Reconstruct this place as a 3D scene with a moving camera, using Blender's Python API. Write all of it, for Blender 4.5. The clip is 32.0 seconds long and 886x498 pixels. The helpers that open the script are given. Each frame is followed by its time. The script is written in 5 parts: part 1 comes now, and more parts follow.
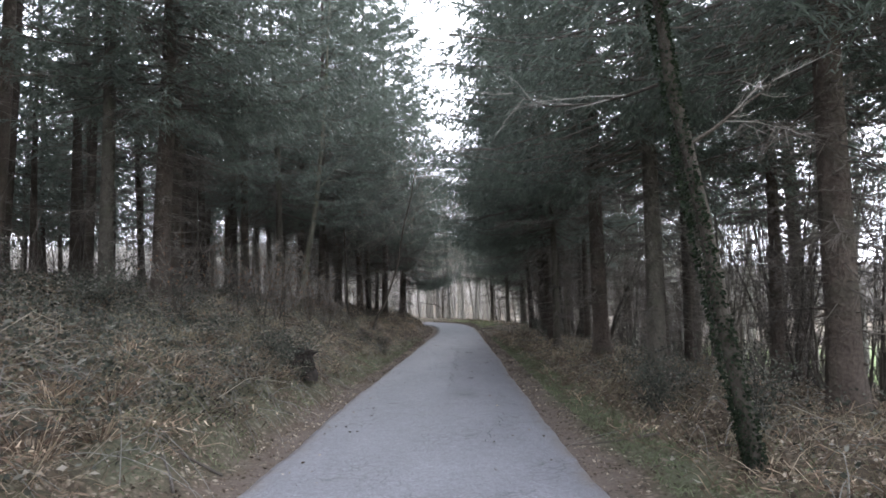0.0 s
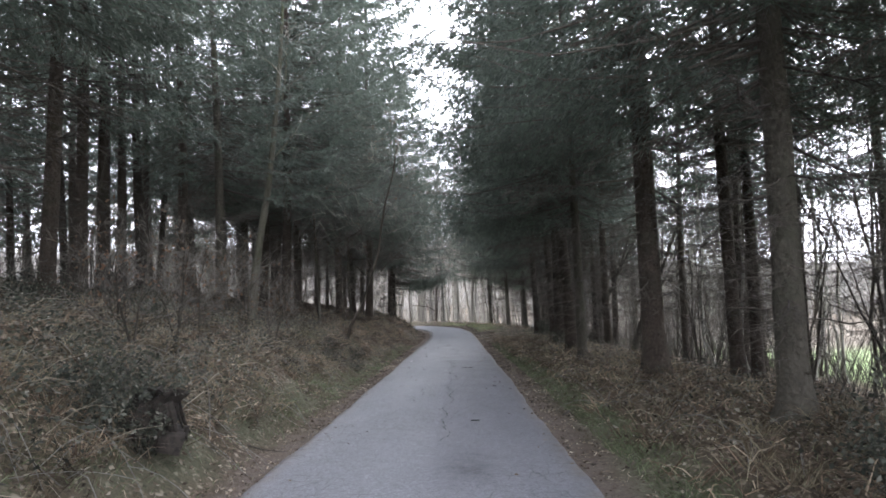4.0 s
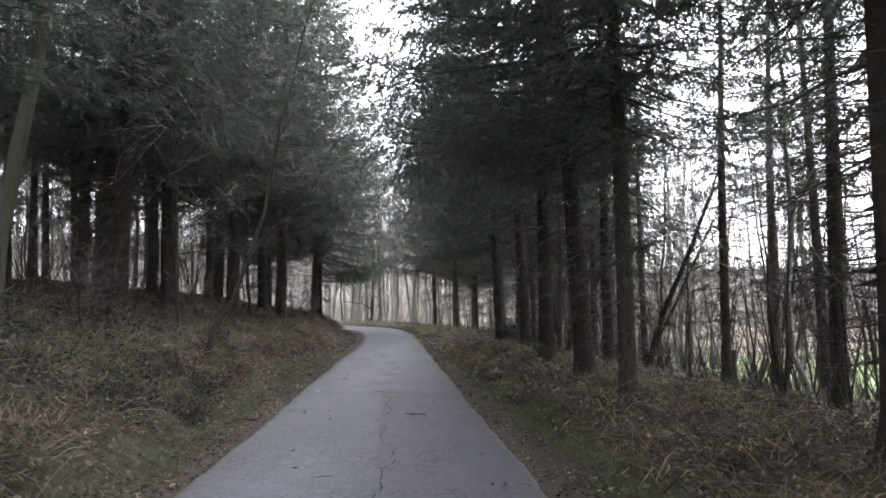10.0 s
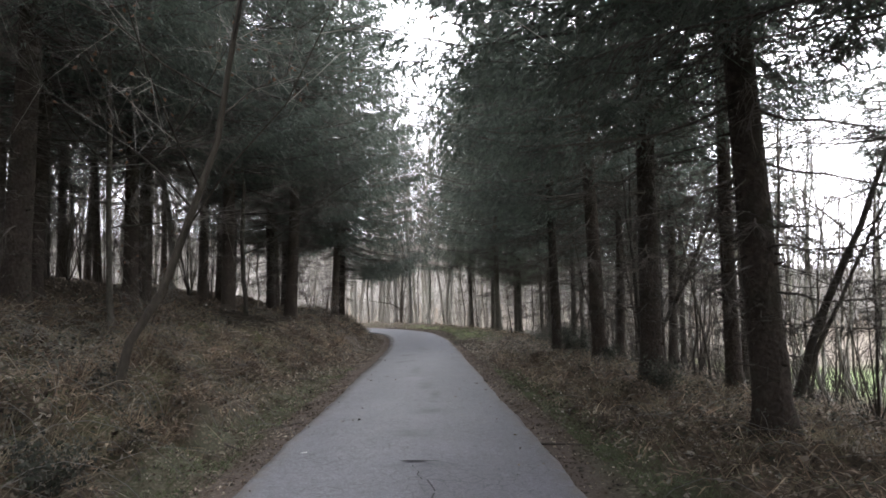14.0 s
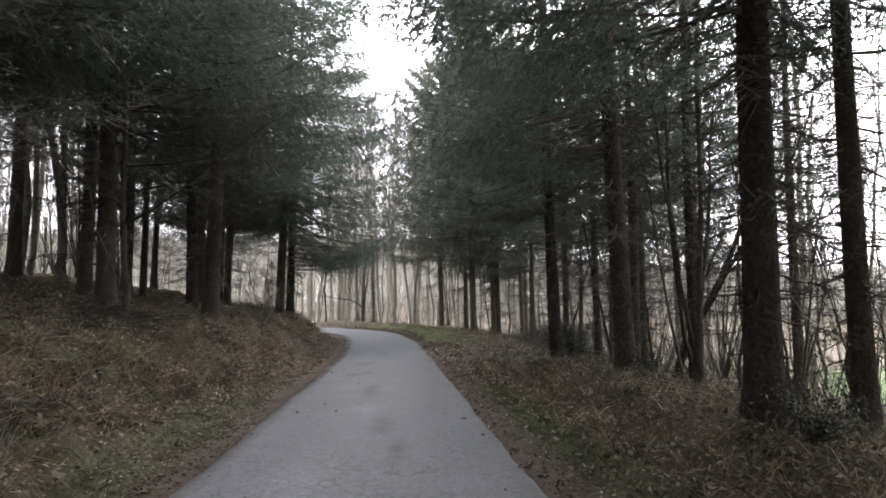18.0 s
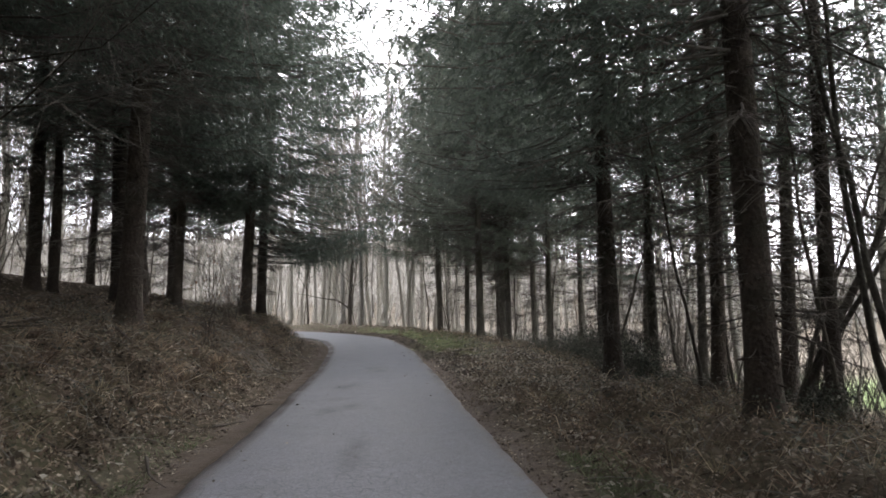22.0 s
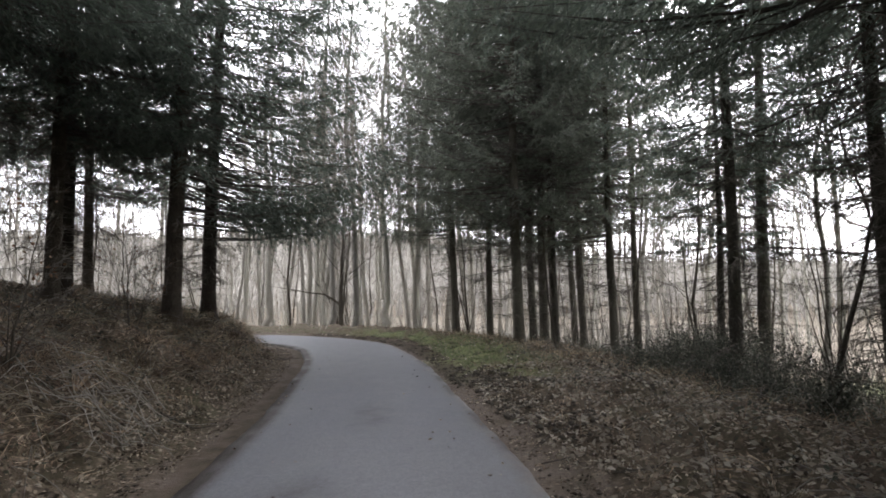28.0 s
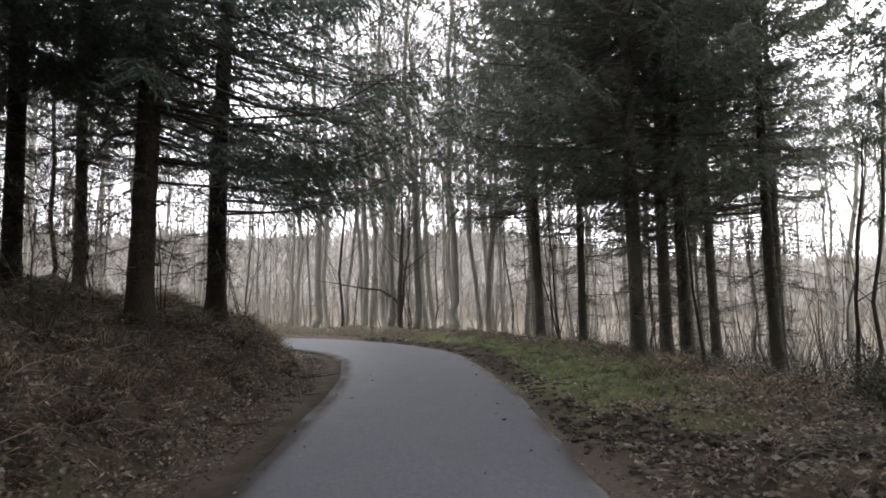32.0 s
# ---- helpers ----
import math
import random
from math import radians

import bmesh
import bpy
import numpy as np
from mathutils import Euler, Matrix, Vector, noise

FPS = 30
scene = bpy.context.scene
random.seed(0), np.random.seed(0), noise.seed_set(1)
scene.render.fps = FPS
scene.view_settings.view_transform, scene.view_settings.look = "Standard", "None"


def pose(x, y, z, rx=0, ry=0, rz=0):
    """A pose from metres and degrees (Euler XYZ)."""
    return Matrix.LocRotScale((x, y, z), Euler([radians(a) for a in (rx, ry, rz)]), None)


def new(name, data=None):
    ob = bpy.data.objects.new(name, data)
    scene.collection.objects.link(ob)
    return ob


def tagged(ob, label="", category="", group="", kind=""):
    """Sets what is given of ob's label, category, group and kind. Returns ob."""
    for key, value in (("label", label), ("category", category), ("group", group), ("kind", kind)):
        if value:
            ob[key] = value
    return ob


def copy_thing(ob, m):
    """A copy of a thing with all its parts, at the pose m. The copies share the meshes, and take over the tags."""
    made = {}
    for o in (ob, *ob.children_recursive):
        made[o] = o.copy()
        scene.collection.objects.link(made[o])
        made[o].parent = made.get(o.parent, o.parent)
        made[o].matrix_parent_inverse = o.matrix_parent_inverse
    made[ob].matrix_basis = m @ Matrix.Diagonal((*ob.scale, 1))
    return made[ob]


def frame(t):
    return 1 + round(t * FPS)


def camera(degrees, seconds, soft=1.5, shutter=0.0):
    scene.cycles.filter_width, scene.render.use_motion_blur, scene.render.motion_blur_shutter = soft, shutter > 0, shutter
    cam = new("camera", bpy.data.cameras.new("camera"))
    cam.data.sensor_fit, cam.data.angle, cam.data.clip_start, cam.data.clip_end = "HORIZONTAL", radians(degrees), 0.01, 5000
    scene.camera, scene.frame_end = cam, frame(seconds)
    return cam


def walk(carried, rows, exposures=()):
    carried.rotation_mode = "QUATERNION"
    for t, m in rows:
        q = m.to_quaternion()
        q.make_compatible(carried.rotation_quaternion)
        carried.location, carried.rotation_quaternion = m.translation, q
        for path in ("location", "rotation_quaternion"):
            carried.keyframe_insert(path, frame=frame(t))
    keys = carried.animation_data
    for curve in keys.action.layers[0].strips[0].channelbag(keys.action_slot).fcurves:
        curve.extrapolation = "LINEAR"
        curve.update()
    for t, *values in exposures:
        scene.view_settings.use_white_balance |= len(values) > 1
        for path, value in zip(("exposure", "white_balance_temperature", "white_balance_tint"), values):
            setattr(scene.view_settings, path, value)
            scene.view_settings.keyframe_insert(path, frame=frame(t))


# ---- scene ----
cam = camera(72.4, 32.0, soft=1.7)
METRES, EYE, TILT, LEAN, TURN = 43.0, 1.55, 0.0, 0.0, 3.2
ROWS = [
    (0.0, 0.0, 0.0, 0.0, 0.08, 3.44, 1.29),
    (0.5, 0.0002, 0.0146, -0.0013, 2.81, 3.58, 1.29),
    (1.0, -0.0001, 0.0299, -0.0019, 4.22, 3.67, 1.3),
    (1.5, -0.0009, 0.045, -0.0025, 5.3, 3.73, 1.3),
    (2.0, -0.0008, 0.0608, -0.0032, 6.79, 3.81, 1.38),
    (2.5, 0.0001, 0.0766, -0.0037, 8.1, 3.88, 1.56),
    (3.0, 0.0017, 0.0923, -0.0042, 5.51, 3.79, 1.78),
    (3.5, 0.0024, 0.1075, -0.0048, 3.58, 3.77, 1.9),
    (4.0, 0.0025, 0.1224, -0.0052, -0.43, 3.67, 1.88),
    (4.5, 0.002, 0.1378, -0.0058, -2.42, 3.57, 1.79),
    (6.5, 0.0007, 0.2074, -0.0073, -3.21, 3.51, 0.87),
    (7.0, 0.0024, 0.2229, -0.0093, -2.71, 3.51, 0.96),
    (7.5, 0.0026, 0.2391, -0.0101, -2.54, 3.5, 1.02),
    (8.0, 0.0028, 0.2546, -0.0111, -2.42, 3.54, 1.02),
    (8.5, 0.0041, 0.2715, -0.0112, -2.13, 3.5, 0.9),
    (9.0, 0.0054, 0.2875, -0.0129, -3.06, 3.52, 0.8),
    (9.5, 0.0064, 0.3038, -0.0128, -4.46, 3.46, 0.79),
    (10.0, 0.0072, 0.3197, -0.0145, -6.16, 3.47, 0.69),
    (10.5, 0.0069, 0.3357, -0.0148, -8.7, 3.46, 0.56),
    (11.0, 0.0067, 0.3512, -0.0156, -7.93, 3.5, 0.49),
    (11.5, 0.007, 0.3665, -0.0157, -4.85, 3.58, 0.39),
    (12.0, 0.0062, 0.3813, -0.0164, -3.27, 3.65, 0.32),
    (12.5, 0.0067, 0.3973, -0.017, -2.65, 3.64, 0.42),
    (13.0, 0.0066, 0.4136, -0.0177, -2.69, 3.6, 0.46),
    (13.5, 0.007, 0.4293, -0.0185, -3.19, 3.57, 0.44),
    (14.0, 0.007, 0.4449, -0.0187, -3.35, 3.56, 0.46),
    (14.5, 0.0089, 0.46, -0.0202, -2.63, 3.63, 0.57),
    (16.5, 0.014, 0.5221, -0.0235, -3.19, 3.54, 0.59),
    (17.0, 0.0138, 0.5374, -0.024, -5.82, 3.48, 0.49),
    (17.5, 0.0138, 0.5519, -0.0249, -6.78, 3.44, 0.32),
    (18.0, 0.0136, 0.5671, -0.0259, -6.49, 3.44, 0.28),
    (18.5, 0.0126, 0.5825, -0.0267, -6.19, 3.45, 0.19),
    (19.0, 0.0123, 0.5975, -0.0269, -4.01, 3.44, 0.13),
    (19.5, 0.0123, 0.6126, -0.0272, -3.03, 3.42, 0.07),
    (20.0, 0.0134, 0.6276, -0.0277, -4.56, 3.46, 0.16),
    (20.5, 0.0145, 0.6422, -0.028, -5.3, 3.51, 0.16),
    (21.0, 0.0146, 0.6575, -0.0288, -6.97, 3.51, 0.12),
    (21.5, 0.0145, 0.6732, -0.0298, -7.43, 3.52, 0.08),
    (22.0, 0.0147, 0.6884, -0.0308, -7.48, 3.58, 0.14),
    (22.5, 0.0145, 0.704, -0.0315, -7.21, 3.58, 0.1),
    (23.0, 0.0155, 0.7189, -0.0327, -6.93, 3.56, 0.14),
    (23.5, 0.0157, 0.7345, -0.0338, -6.64, 3.47, 0.14),
    (24.0, 0.0169, 0.7488, -0.0345, -6.44, 3.5, 0.18),
    (24.5, 0.0177, 0.7644, -0.0354, -6.2, 3.46, 0.2),
    (25.0, 0.0195, 0.7787, -0.0363, -6.07, 3.52, 0.23),
    (25.5, 0.0204, 0.7934, -0.0372, -7.01, 3.48, 0.13),
    (27.5, 0.0213, 0.8574, -0.0391, -9.07, 3.29, 0.86),
    (28.0, 0.0208, 0.873, -0.0395, -7.48, 3.3, 0.82),
    (28.5, 0.0205, 0.8884, -0.0409, -4.2, 3.42, 0.76),
    (29.0, 0.0216, 0.9032, -0.0409, -2.03, 3.51, 0.8),
    (29.5, 0.0219, 0.9188, -0.0416, -4.16, 3.44, 0.82),
    (30.0, 0.022, 0.9342, -0.0422, -4.81, 3.42, 0.81),
    (30.5, 0.0233, 0.9495, -0.0434, -5.01, 3.35, 0.87),
    (31.0, 0.0242, 0.9647, -0.0443, -5.08, 3.32, 0.84),
    (31.5, 0.026, 0.9809, -0.0454, -3.99, 3.34, 0.91),
    (32.0, 0.0267, 0.9972, -0.0454, -0.94, 3.4, 0.92),
]
walk(cam, [(t, pose(0, 0, EYE, TILT, LEAN, TURN) @ pose(METRES * x, METRES * y, METRES * z, 90 + pitch, roll, yaw)) for t, x, y, z, yaw, pitch, roll in ROWS],
     [(0.0, 2.22, 6000, 13), (4.0, 2.38, 6050, 13), (7.0, 2.38, 6100, 13), (10.0, 2.25, 6200, 13), (13.0, 2.30, 6250, 13), (14.0, 2.22, 6300, 13), (18.0, 2.26, 6450, 12), (20.0, 2.28, 6450, 12), (21.0, 2.46, 6450, 12), (22.0, 2.10, 6450, 12),
      (23.0, 2.02, 6450, 12), (24.0, 2.06, 6450, 12), (25.0, 2.08, 6450, 12), (28.0, 2.02, 6450, 12), (30.0, 1.91, 6500, 12), (31.0, 1.82, 6500, 12), (32.0, 1.73, 6500, 12)])

# ---- light ----
world = bpy.data.worlds.new("overcast_sky")
scene.world = world
world.use_nodes = True
wn, wl = world.node_tree.nodes, world.node_tree.links
SUN_ELEV, SUN_TURN = 42.0, 20.0
sky = wn.new("ShaderNodeTexSky")
sky.sky_type, sky.sun_disc = "NISHITA", False
sky.sun_elevation, sky.sun_rotation = radians(SUN_ELEV), radians(SUN_TURN)
sky.air_density, sky.dust_density = 1.0, 3.0
grey = wn.new("ShaderNodeHueSaturation")
grey.inputs["Saturation"].default_value = 0.12
wl.new(sky.outputs["Color"], grey.inputs["Color"])
cloud = wn.new("ShaderNodeMix")
cloud.data_type = "RGBA"
cloud.inputs["Factor"].default_value = 0.6
cloud.inputs["B"].default_value = (9.0, 9.2, 9.6, 1.0)
wl.new(grey.outputs["Color"], cloud.inputs["A"])
wl.new(cloud.outputs["Result"], wn["Background"].inputs["Color"])
wn["Background"].inputs["Strength"].default_value = 0.15
sun = new("sun", bpy.data.lights.new("sun", "SUN"))
sun.data.energy, sun.data.angle, sun.data.color = 0.7, radians(40), (1.0, 0.97, 0.93)
sun.matrix_world = pose(0, 0, 60, 90 - SUN_ELEV, 0, 180 - SUN_TURN)

# ---- materials ----


def material(name, rough=0.85, spec=0.25):
    m = bpy.data.materials.new(name)
    m.use_nodes = True
    b = m.node_tree.nodes["Principled BSDF"]
    b.inputs["Roughness"].default_value = rough
    b.inputs["Specular IOR Level"].default_value = spec
    return m, m.node_tree.nodes, m.node_tree.links, b


def coords(n, l, scale=(1, 1, 1), kind="Object"):
    c, mp = n.new("ShaderNodeTexCoord"), n.new("ShaderNodeMapping")
    mp.inputs["Scale"].default_value = scale
    l.new(c.outputs[kind], mp.inputs["Vector"])
    return mp.outputs["Vector"]


def noise_at(n, l, vec, scale, detail=4.0, rough=0.6):
    t = n.new("ShaderNodeTexNoise")
    t.inputs["Scale"].default_value, t.inputs["Detail"].default_value, t.inputs["Roughness"].default_value = scale, detail, rough
    l.new(vec, t.inputs["Vector"])
    return t.outputs["Fac"]


def ramp(n, l, fac, *stops):
    r = n.new("ShaderNodeValToRGB")
    e = r.color_ramp.elements
    while len(e) < len(stops):
        e.new(0.5)
    for k, (p, c) in zip(e, stops):
        k.position, k.color = p, (*c, 1.0)
    l.new(fac, r.inputs["Fac"])
    return r.outputs["Color"]


def mix(n, l, fac, a, b, mode="MIX"):
    x = n.new("ShaderNodeMix")
    x.data_type, x.blend_type = "RGBA", mode
    for key, v in (("Factor", fac), ("A", a), ("B", b)):
        if isinstance(v, (int, float)):
            x.inputs[key].default_value = v
        elif isinstance(v, tuple):
            x.inputs[key].default_value = (*v, 1.0)
        else:
            l.new(v, x.inputs[key])
    return x.outputs["Result"]


def bump(n, l, b, height, strength=0.5, dist=0.02):
    k = n.new("ShaderNodeBump")
    k.inputs["Strength"].default_value, k.inputs["Distance"].default_value = strength, dist
    l.new(height, k.inputs["Height"])
    l.new(k.outputs["Normal"], b.inputs["Normal"])


def bark(name, dark, mid, light, stretch=0.25, moss=None, plates=9.0):
    m, n, l, b = material(name, 0.9, 0.15)
    v = coords(n, l, (1, 1, stretch))
    fine, broad = noise_at(n, l, v, 26, 6, 0.7), noise_at(n, l, v, 3.0, 4)
    vor = n.new("ShaderNodeTexVoronoi")
    vor.inputs["Scale"].default_value = plates
    l.new(v, vor.inputs["Vector"])
    c = mix(n, l, 0.5, ramp(n, l, fine, (0.3, dark), (0.7, light)), ramp(n, l, broad, (0.3, dark), (0.55, mid), (0.75, light)))
    if moss:
        patch = ramp(n, l, noise_at(n, l, coords(n, l), 1.3, 5), (0.5, (0, 0, 0)), (0.68, (0.8, 0.8, 0.8)))
        c = mix(n, l, patch, c, moss)
    info = n.new("ShaderNodeObjectInfo")
    c = mix(n, l, ramp(n, l, info.outputs["Random"], (0.0, (0.0, 0.0, 0.0)), (1.0, (0.35, 0.35, 0.35))), c, mid)
    c = mix(n, l, 1.0, c, ramp(n, l, info.outputs["Random"], (0.0, (0.68, 0.68, 0.68)), (0.5, (1.0, 0.98, 0.96)), (1.0, (1.15, 1.15, 1.12))), "MULTIPLY")
    l.new(c, b.inputs["Base Color"])
    h = n.new("ShaderNodeMath")
    h.operation = "ADD"
    l.new(fine, h.inputs[0])
    l.new(vor.outputs["Distance"], h.inputs[1])
    bump(n, l, b, h.outputs[0], 0.9, 0.03)
    return m


def leafy(name, *stops, rough=0.7, spec=0.2, patchy=False):
    m, n, l, b = material(name, rough, spec)
    g = n.new("ShaderNodeNewGeometry")
    c = ramp(n, l, g.outputs["Random Per Island"], *stops)
    broad = noise_at(n, l, coords(n, l), 1.5 if patchy else 0.9, 4 if patchy else 3)
    if patchy:
        c = mix(n, l, 1.0, c, ramp(n, l, broad, (0.36, (0.3, 0.29, 0.27)), (0.5, (0.88, 0.85, 0.82)), (0.64, (1.5, 1.47, 1.43))), "MULTIPLY")
    else:
        c = mix(n, l, 0.6, c, ramp(n, l, broad, (0.35, (0.55, 0.55, 0.55)), (0.65, (1.1, 1.1, 1.1))), "MULTIPLY")
    l.new(c, b.inputs["Base Color"])
    thin, both = n.new("ShaderNodeBsdfTranslucent"), n.new("ShaderNodeMixShader")
    both.inputs["Fac"].default_value = 0.5
    l.new(c, thin.inputs["Color"])
    l.new(b.outputs["BSDF"], both.inputs[1])
    l.new(thin.outputs["BSDF"], both.inputs[2])
    l.new(both.outputs["Shader"], n["Material Output"].inputs["Surface"])
    return m


BARK_SPRUCE = bark("spruce_bark", (0.024, 0.019, 0.016), (0.068, 0.054, 0.045), (0.135, 0.112, 0.095), 0.8, moss=(0.046, 0.05, 0.036), plates=16.0)
BARK_PALE = bark("grey_green_bark", (0.07, 0.065, 0.05), (0.15, 0.14, 0.11), (0.24, 0.23, 0.19), moss=(0.10, 0.115, 0.06))
BARK_GREY = bark("grey_spruce_bark", (0.03, 0.027, 0.023), (0.078, 0.07, 0.058), (0.14, 0.128, 0.108), 0.7, moss=(0.07, 0.074, 0.052), plates=14.0)
BARK_BEECH = bark("beech_bark", (0.17, 0.16, 0.14), (0.29, 0.275, 0.245), (0.40, 0.38, 0.345), 0.6, plates=4.0)
BARK_DARK = bark("hazel_bark", (0.03, 0.026, 0.022), (0.07, 0.06, 0.05), (0.13, 0.115, 0.095))
TWIG_DEAD = bark("dead_twig", (0.045, 0.039, 0.034), (0.105, 0.093, 0.082), (0.18, 0.163, 0.147))
TWIG_MID = bark("grey_twig", (0.09, 0.082, 0.072), (0.19, 0.175, 0.155), (0.29, 0.27, 0.24))
TWIG_PALE = bark("pale_twig", (0.16, 0.15, 0.135), (0.30, 0.285, 0.26), (0.42, 0.40, 0.37))
NEEDLES = leafy("spruce_needles", (0.0, (0.088, 0.108, 0.088)), (0.5, (0.115, 0.138, 0.113)), (1.0, (0.145, 0.17, 0.14)), rough=0.55, spec=0.45)
# grey-green needles at the bend, made paler than NEEDLES to take in haze
NEEDLES_PINE = leafy("hazed_grey_green_needles", (0.0, (0.13, 0.143, 0.116)), (0.5, (0.16, 0.175, 0.143)), (1.0, (0.2, 0.215, 0.176)), rough=0.55, spec=0.45)
IVY = leafy("ivy_leaf", (0.0, (0.014, 0.022, 0.012)), (0.6, (0.024, 0.034, 0.018)), (1.0, (0.045, 0.057, 0.032)), rough=0.6, spec=0.2)
BRAMBLE = leafy("bramble_leaf", (0.0, (0.042, 0.048, 0.037)), (0.5, (0.063, 0.069, 0.053)), (0.85, (0.115, 0.12, 0.098)), (1.0, (0.26, 0.255, 0.225)), rough=0.5, spec=0.4, patchy=True)
LITTER = leafy("dry_leaf", (0.0, (0.05, 0.04, 0.032)), (0.35, (0.13, 0.106, 0.085)), (0.8, (0.29, 0.245, 0.2)), (1.0, (0.52, 0.47, 0.40)), patchy=True)
BRACKEN = leafy("dead_bracken", (0.0, (0.05, 0.037, 0.028)), (0.4, (0.15, 0.11, 0.082)), (0.8, (0.31, 0.24, 0.178)), (1.0, (0.52, 0.44, 0.34)), patchy=True)
STRAW = leafy("dry_grass", (0.0, (0.09, 0.075, 0.05)), (0.6, (0.19, 0.165, 0.115)), (1.0, (0.34, 0.31, 0.23)), patchy=True)
GRASS = leafy("verge_grass", (0.0, (0.085, 0.1, 0.055)), (0.6, (0.15, 0.175, 0.098)), (1.0, (0.26, 0.275, 0.175)))
STALK = leafy("pale_stalk", (0.0, (0.16, 0.134, 0.102)), (0.6, (0.30, 0.258, 0.2)), (1.0, (0.48, 0.43, 0.35)))
PALE_LEAF = leafy("pale_dry_leaf", (0.0, (0.24, 0.205, 0.165)), (1.0, (0.50, 0.46, 0.40)))
BROWN_LEAF = leafy("clinging_leaf", (0.0, (0.12, 0.07, 0.045)), (1.0, (0.26, 0.165, 0.11)))


def make_asphalt():
    m, n, l, b = material("worn_asphalt", 0.6, 0.35)
    v = coords(n, l)
    grit, blot, broad = noise_at(n, l, v, 110, 3, 0.7), noise_at(n, l, v, 2.2, 6, 0.65), noise_at(n, l, coords(n, l, (1, 0.16, 1)), 1.1, 4)
    c = ramp(n, l, blot, (0.3, (0.125, 0.126, 0.142)), (0.5, (0.155, 0.156, 0.175)), (0.68, (0.185, 0.186, 0.207)))
    c = mix(n, l, ramp(n, l, broad, (0.42, (0, 0, 0)), (0.66, (1, 1, 1))), c, (0.178, 0.178, 0.198))
    craze = n.new("ShaderNodeTexVoronoi")
    craze.feature = "DISTANCE_TO_EDGE"
    craze.inputs["Scale"].default_value = 6.5
    bent = n.new("ShaderNodeMixRGB")
    bent.inputs["Fac"].default_value = 0.08
    l.new(v, bent.inputs["Color1"])
    ripple = n.new("ShaderNodeTexNoise")
    ripple.inputs["Scale"].default_value = 5.0
    l.new(v, ripple.inputs["Vector"])
    l.new(ripple.outputs["Color"], bent.inputs["Color2"])
    l.new(bent.outputs["Color"], craze.inputs["Vector"])
    line = n.new("ShaderNodeMath")
    line.operation = "MULTIPLY"
    l.new(ramp(n, l, craze.outputs["Distance"], (0.01, (0.8, 0.8, 0.8)), (0.05, (0, 0, 0))), line.inputs[0])
    l.new(ramp(n, l, noise_at(n, l, v, 0.9, 5, 0.7), (0.45, (0, 0, 0)), (0.6, (1, 1, 1))), line.inputs[1])
    c = mix(n, l, line.outputs[0], c, (0.05, 0.049, 0.052))
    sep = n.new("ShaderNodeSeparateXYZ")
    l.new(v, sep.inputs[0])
    # from y 29 to 45 the asphalt turns darker, bluer and plainer
    down_lane = n.new("ShaderNodeMapRange")
    down_lane.inputs["From Min"].default_value, down_lane.inputs["From Max"].default_value = 29.0, 45.0
    l.new(sep.outputs["Y"], down_lane.inputs["Value"])
    c = mix(n, l, down_lane.outputs["Result"], c, ramp(n, l, blot, (0.3, (0.062, 0.066, 0.08)), (0.7, (0.105, 0.11, 0.13))))
    worn = noise_at(n, l, v, 13.0, 7, 0.75)
    c = mix(n, l, 0.3, c, ramp(n, l, worn, (0.34, (0.35, 0.35, 0.36)), (0.66, (1.5, 1.5, 1.48))), "MULTIPLY")
    coarse = noise_at(n, l, v, 38, 5, 0.8)
    c = mix(n, l, 0.65, c, ramp(n, l, coarse, (0.36, (0.4, 0.4, 0.41)), (0.64, (1.5, 1.5, 1.5))), "MULTIPLY")
    c = mix(n, l, 0.6, c, ramp(n, l, grit, (0.3, (0.45, 0.45, 0.45)), (0.7, (1.3, 1.3, 1.3))), "MULTIPLY")
    for key, tint, cut in (("strip", (0.86, 0.85, 0.87), 0.0), ("damp", (0.36, 0.36, 0.39), 0.3), ("pale", (1.3, 1.3, 1.3), 0.3)):
        at = n.new("ShaderNodeAttribute")
        at.attribute_name = key
        soft = n.new("ShaderNodeMath")
        soft.operation = "MULTIPLY"
        l.new(at.outputs["Fac"], soft.inputs[0])
        l.new(ramp(n, l, blot, (cut, (1.0, 1.0, 1.0) if not cut else (0.3, 0.3, 0.3)), (0.62, (1, 1, 1))), soft.inputs[1])
        c = mix(n, l, soft.outputs[0], c, mix(n, l, 1.0, c, tint, "MULTIPLY"))
    edge = n.new("ShaderNodeAttribute")
    edge.attribute_name = "rim"
    fray = n.new("ShaderNodeMath")
    fray.operation = "MULTIPLY"
    l.new(edge.outputs["Fac"], fray.inputs[0])
    l.new(ramp(n, l, noise_at(n, l, v, 5.0, 6, 0.7), (0.4, (0.05, 0.05, 0.05)), (0.58, (1.0, 1.0, 1.0))), fray.inputs[1])
    c = mix(n, l, fray.outputs[0], c, (0.115, 0.096, 0.082))
    silt = n.new("ShaderNodeAttribute")
    silt.attribute_name = "gutter"
    c = mix(n, l, silt.outputs["Fac"], c, ramp(n, l, coarse, (0.35, (0.018, 0.015, 0.014)), (0.65, (0.042, 0.036, 0.033))))
    l.new(c, b.inputs["Base Color"])
    l.new(ramp(n, l, blot, (0.3, (0.5, 0.5, 0.5)), (0.7, (0.66, 0.66, 0.66))), b.inputs["Roughness"])
    dull = n.new("ShaderNodeMapRange")
    dull.inputs["To Min"].default_value, dull.inputs["To Max"].default_value = 0.38, 0.08
    l.new(silt.outputs["Fac"], dull.inputs["Value"])
    l.new(dull.outputs["Result"], b.inputs["Specular IOR Level"])
